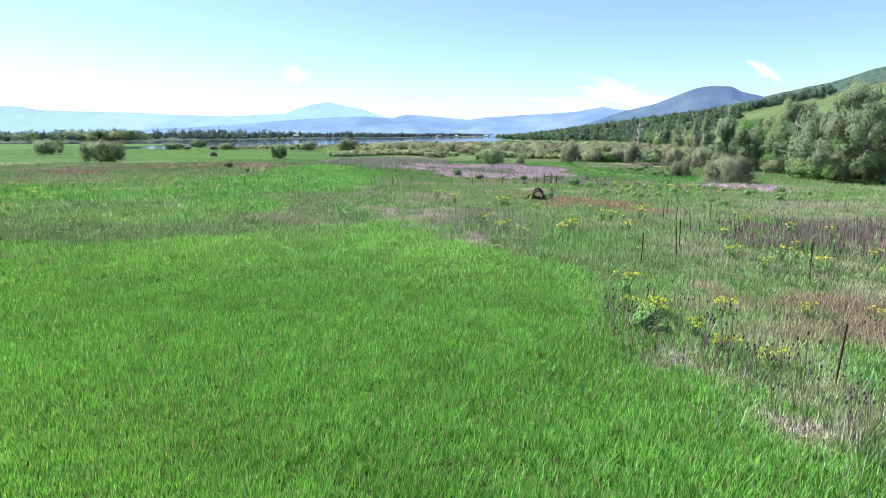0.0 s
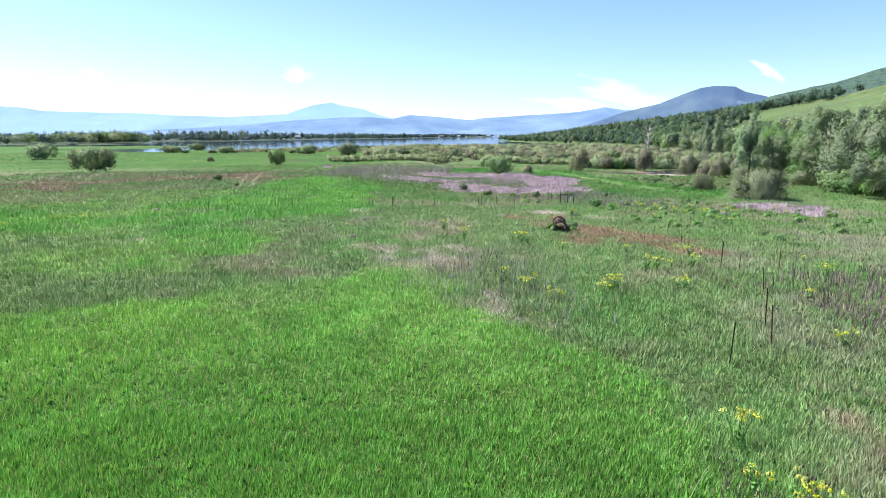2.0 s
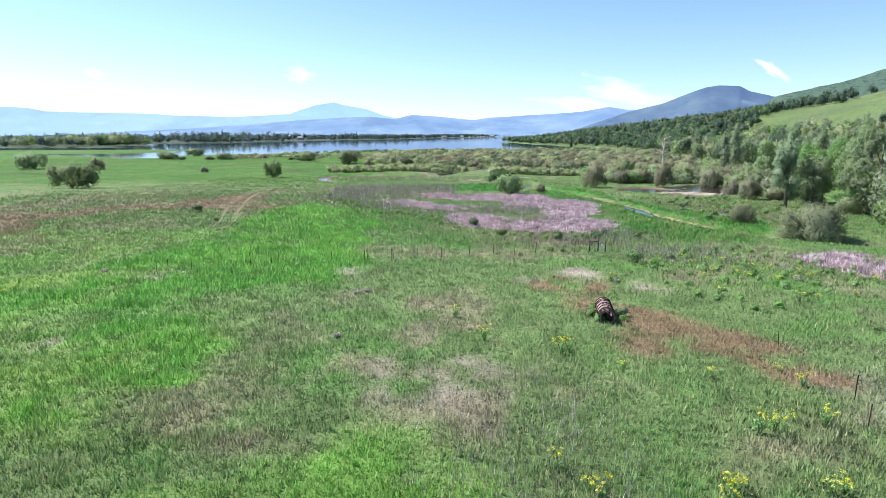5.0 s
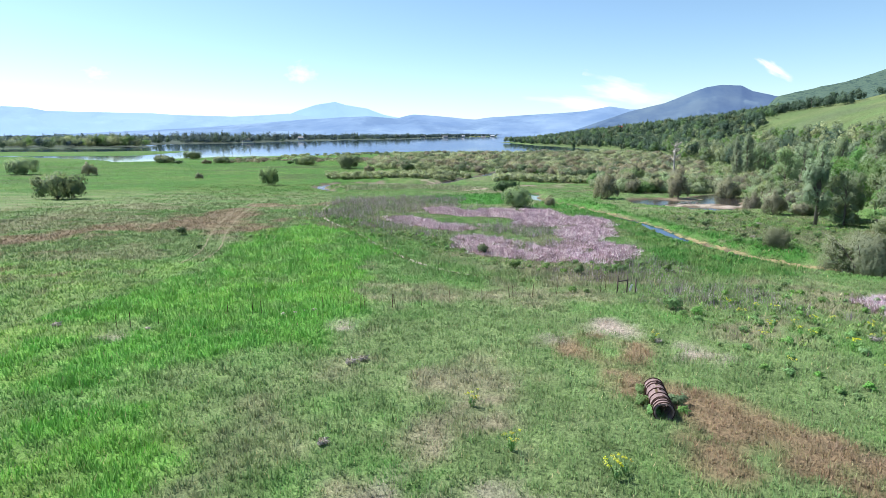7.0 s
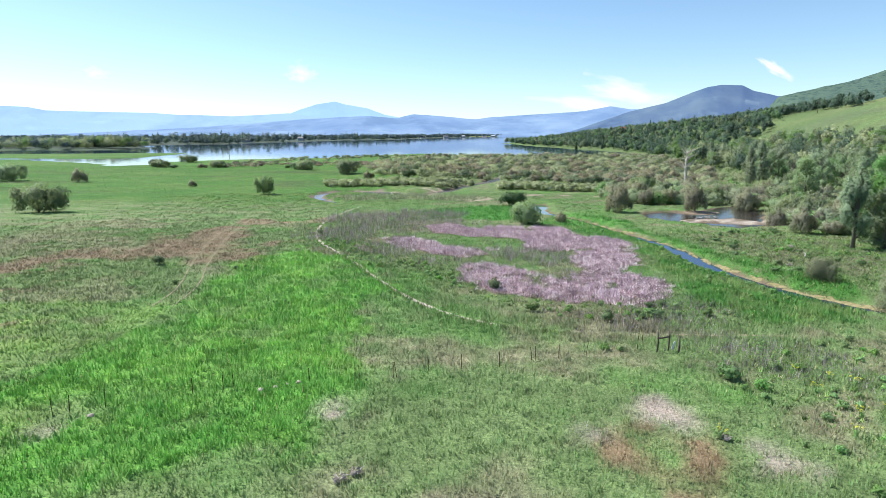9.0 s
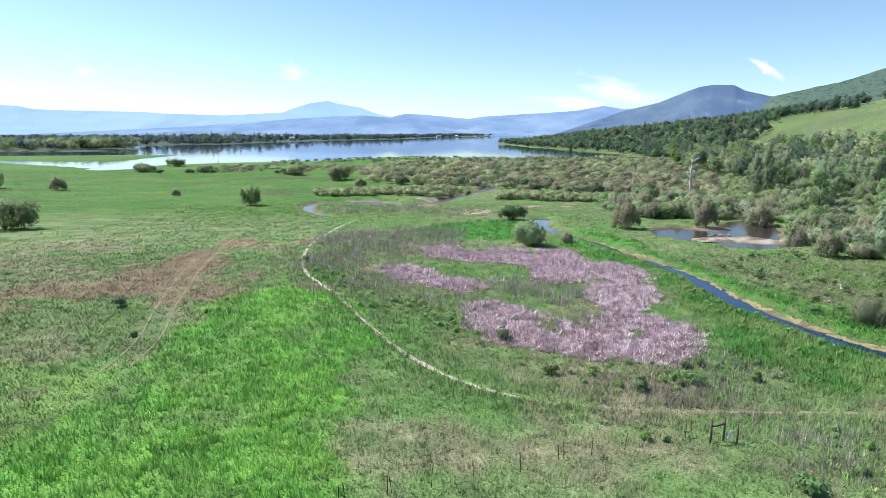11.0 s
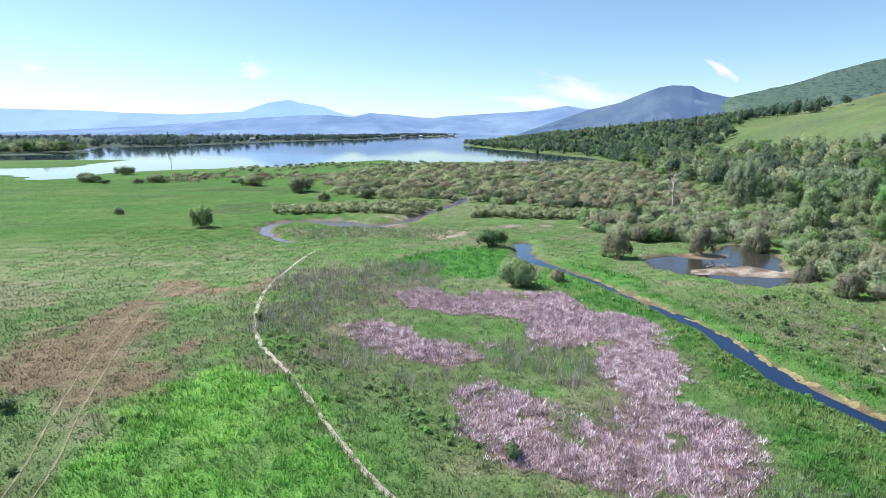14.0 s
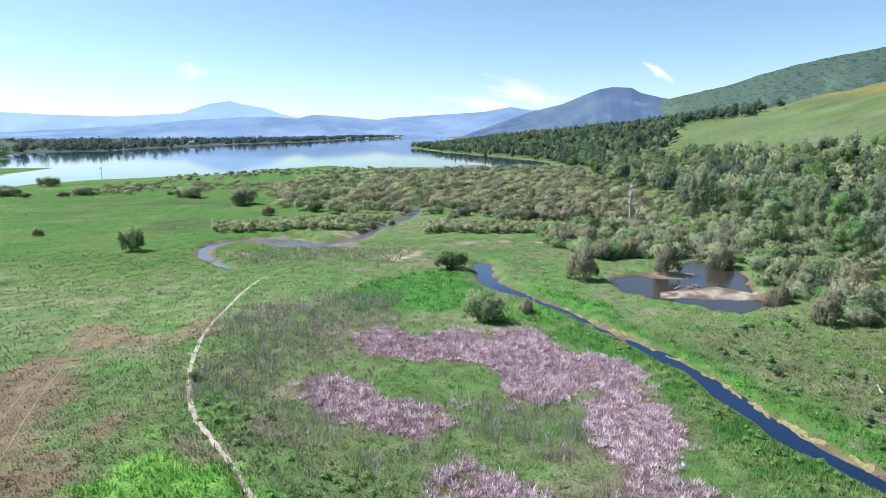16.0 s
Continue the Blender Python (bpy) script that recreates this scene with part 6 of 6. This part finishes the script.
SHRUBS = [weed_shrub(61, M_SHRUB, "small dark green leafy shrub in the grass"), weed_shrub(62, M_WEED, "leafy green weed clump in the grass")]
place(SHRUBS[0], 2.4, 91.4, 1.5)
place(SHRUBS[1], 5.6, 16.0, 0.9)
for k, x, y, s_ in ((0, -34.8, 99, 0.95), (1, -25.5, 96.5, 0.7), (1, -24.6, 97.2, 0.6), (1, -25.2, 101, 0.6), (0, -29.0, 90.0, 0.45), (0, 10.6, 81, 0.8), (1, 8.6, 73.6, 0.8), (1, 9.7, 73.4, 0.6), (1, 5.9, 15.4, 0.6), (0, -21.5, 122, 0.8), (0, 15, 68, 0.9), (1, 16, 66.5, 1.0), (1, 7.35, 51.3, 0.8), (1, 7.5, 50.3, 0.7), (1, 7.7, 52.6, 0.75), (1, 8.85, 50.3, 0.6), (0, 9.0, 51.3, 0.55)):
    put(SHRUBS[k], x, y, s_, 50 * x)
for poly, count, seed, kinds in (([(13, 53), (15, 70), (24, 78), (36, 72), (34, 52), (22, 46)], 90, 421, (1,)), ([(34, 96), (36, 130), (52, 134), (56, 110), (46, 92)], 75, 422, (0, 1, 1)), ([(22, 90), (25, 108), (25, 122), (20, 132), (26, 130), (28, 112), (30, 96), (30, 84)], 60, 425, (1,)), ([(-6, 104), (0, 96), (1, 92), (-2, 92), (-8, 103)], 22, 426, (1,)), ([(4, 81), (14, 80), (22, 82), (22, 86), (4, 86)], 26, 423, (1, 1, 0)), ([(-20, 118), (-18, 108), (-6, 92), (-2, 96), (-12, 112)], 26, 424, (1,))):
    for x, y, z in scatter(poly, count, seed, 0.8):
        put(SHRUBS[r.choice(kinds)], x, y, r.uniform(0.35, 0.8), r.uniform(0, 360), 0.9, z + 0.05)

# dry algae and sand along the creek's far bank
rim = []
for a, b in zip(CREEK, CREEK[1:]):
    d = Vector((b[0] - a[0], b[1] - a[1])).normalized()
    w_ = float(np.interp(a[1], [q[0] for q in CREEK_W[::-1]], [q[1] for q in CREEK_W[::-1]])) + 0.12
    rim.append((a[0] - d.y * w_, a[1] + d.x * w_))


def algae_mat(x, y, wide, long, turn, seed):
    """A thin ragged mat of dried algae at the water's edge."""
    rr = random.Random(seed)
    ca, sa = math.cos(turn), math.sin(turn)
    ring = []
    for k in range(11):
        a, q = 2 * math.pi * k / 11, rr.uniform(0.6, 1.15)
        u, w = math.cos(a) * wide * q, math.sin(a) * long * q
        ring.append((u * ca - w * sa, u * sa + w * ca))
    bm = bmesh.new()
    zs = [max(float(level(y)), height(x + u, y + w)) + 0.025 for u, w in ring]
    low = [bm.verts.new((u, w, z - min(zs) - 0.02)) for (u, w), z in zip(ring, zs)]
    high = [bm.verts.new((u * 0.86, w * 0.86, z - min(zs) + 0.02)) for (u, w), z in zip(ring, zs)]
    for k in range(11):
        bm.faces.new((low[k], low[(k + 1) % 11], high[(k + 1) % 11], high[k]))
    bm.faces.new(high)
    bmesh.ops.triangulate(bm, faces=bm.faces[:])
    me = bpy.data.meshes.new("algae_mat")
    bm.to_mesh(me)
    bm.free()
    me.materials.append(M_SCUM)
    ob = new("algae_mat", me)
    ob.matrix_basis = pose(x, y, min(zs))
    tagged(ob, "ochre dried algae mat at the creek's edge", "algae", "algae mats along the creek")


r = random.Random(67)
run = 0.0
for (x0, y0), (x1, y1) in zip(rim, rim[1:]):
    gap = math.hypot(x1 - x0, y1 - y0)
    for k in range(max(1, int(gap / 0.55))):
        t = (k + r.random() * 0.6) / max(1, int(gap / 0.55))
        x, y = x0 + (x1 - x0) * t, y0 + (y1 - y0) * t
        if not 87 < y < 156 or r.random() > (0.72 if y < 108 else 0.24):
            continue
        big = 1.0 if y < 114 else 0.7
        algae_mat(x - r.uniform(0.0, 0.45), y, r.uniform(0.18, 0.5) * big, r.uniform(0.5, 1.2) * big, math.atan2(y1 - y0, x1 - x0) + math.pi / 2 + r.uniform(-0.3, 0.3), int(x * 100 + y * 7))



def dead_shrub(x, y, size):
    """A small heap of pale dead twigs."""
    ob = thing("dead_shrub", x, y, height(x, y), "small pale grey dead shrub lying in the grass", "shrub", "dead shrubs in the meadow")
    rr = random.Random(int(x * 10 + y))
    for k in range(9):
        a, q = rr.uniform(0, 6.28), rr.uniform(0.3, 0.6) * size
        bm = bmesh.new()
        tube(bm, [(0, 0, 0.0), (math.cos(a) * q * 0.6, math.sin(a) * q * 0.6, 0.3 * size), (math.cos(a) * q, math.sin(a) * q, rr.uniform(0.15, 0.5) * size)], [0.03, 0.022, 0.008], 4, False)
        part("twig", bm, M_DEADWOOD, ob)
    v, f, q = leaf_cloud([(0, 0, 0.22 * size, 0.5 * size, 0.2 * size)], 160, 0.10, 5, 0, 0.3)
    part("crown", mesh_np("crown", v, f, M_DEADTWIG, normals=q), None, ob)


for x, y, q in ((-6.9, 56.3, 0.8), (-6.3, 56.9, 0.7), (-6.6, 47.4, 0.6), (-27.2, 62.6, 0.7), (11.2, 60.2, 0.6), (46.5, 118, 1.0), (39, 105, 0.9), (49.5, 153.5, 1.6), (52, 155, 1.4), (62, 158, 1.6), (24.5, 60.5, 0.9), (30, 61.5, 0.9)):
    dead_shrub(x, y, q)


def stone(x, y, q):
    bm = bmesh.new()
    bmesh.ops.create_icosphere(bm, subdivisions=2, radius=1)
    rr = random.Random(int(x * 31 + y * 7))
    for v in bm.verts:
        v.co *= rr.uniform(0.85, 1.1)
        v.co = Vector((v.co.x * q, v.co.y * q * 0.8, v.co.z * q * 0.55))
    me = bpy.data.meshes.new("stone")
    bm.to_mesh(me)
    bm.free()
    me.materials.append(M_GRAVEL)
    ob = new("stone", me)
    ob.matrix_basis = pose(x, y, height(x, y) + q * 0.12, 0, 0, 60 * x)
    tagged(ob, "pale stone lying in the grass", "stone", "pale stones by the fence")


for x, y, q in ((-13.1, 65.4, 0.22), (-12.4, 65.9, 0.17), (-11.8, 66.3, 0.15), (-11.2, 66.6, 0.2), (-20.9, 62.0, 0.2)):
    stone(x, y, q)
r = random.Random(44)
for x, y, z in scatter([(44, 150), (49, 149.5), (57, 149), (58, 143.5), (55, 141.5), (51, 144), (47, 147.5)], 40, 431, 0.5):
    stone(x, y, r.uniform(0.12, 0.35))


def driftwood(x, y, length, turn):
    ob = thing("driftwood_log", x, y, height(x, y) + 0.12, "bleached driftwood log on the bank", "log", "", turn)
    bm = bmesh.new()
    tube(bm, [(-length / 2, 0, 0.02), (-length * 0.1, 0.1, 0.05), (length * 0.25, 0.02, 0.08), (length / 2, 0.15, 0.3)], [0.14, 0.12, 0.09, 0.03], 8)
    part("log", bm, M_DEADWOOD, ob)
    bm = bmesh.new()
    tube(bm, [(length * 0.1, 0.05, 0.08), (length * 0.2, 0.4, 0.5)], [0.06, 0.015], 5)
    part("branch", bm, M_DEADWOOD, ob)


driftwood(48.5, 155, 2.4, 30)
driftwood(63.5, 159.5, 3.0, 120)
driftwood(41.5, 83.2, 2.0, 160)
driftwood(44.5, 111, 1.6, 60)
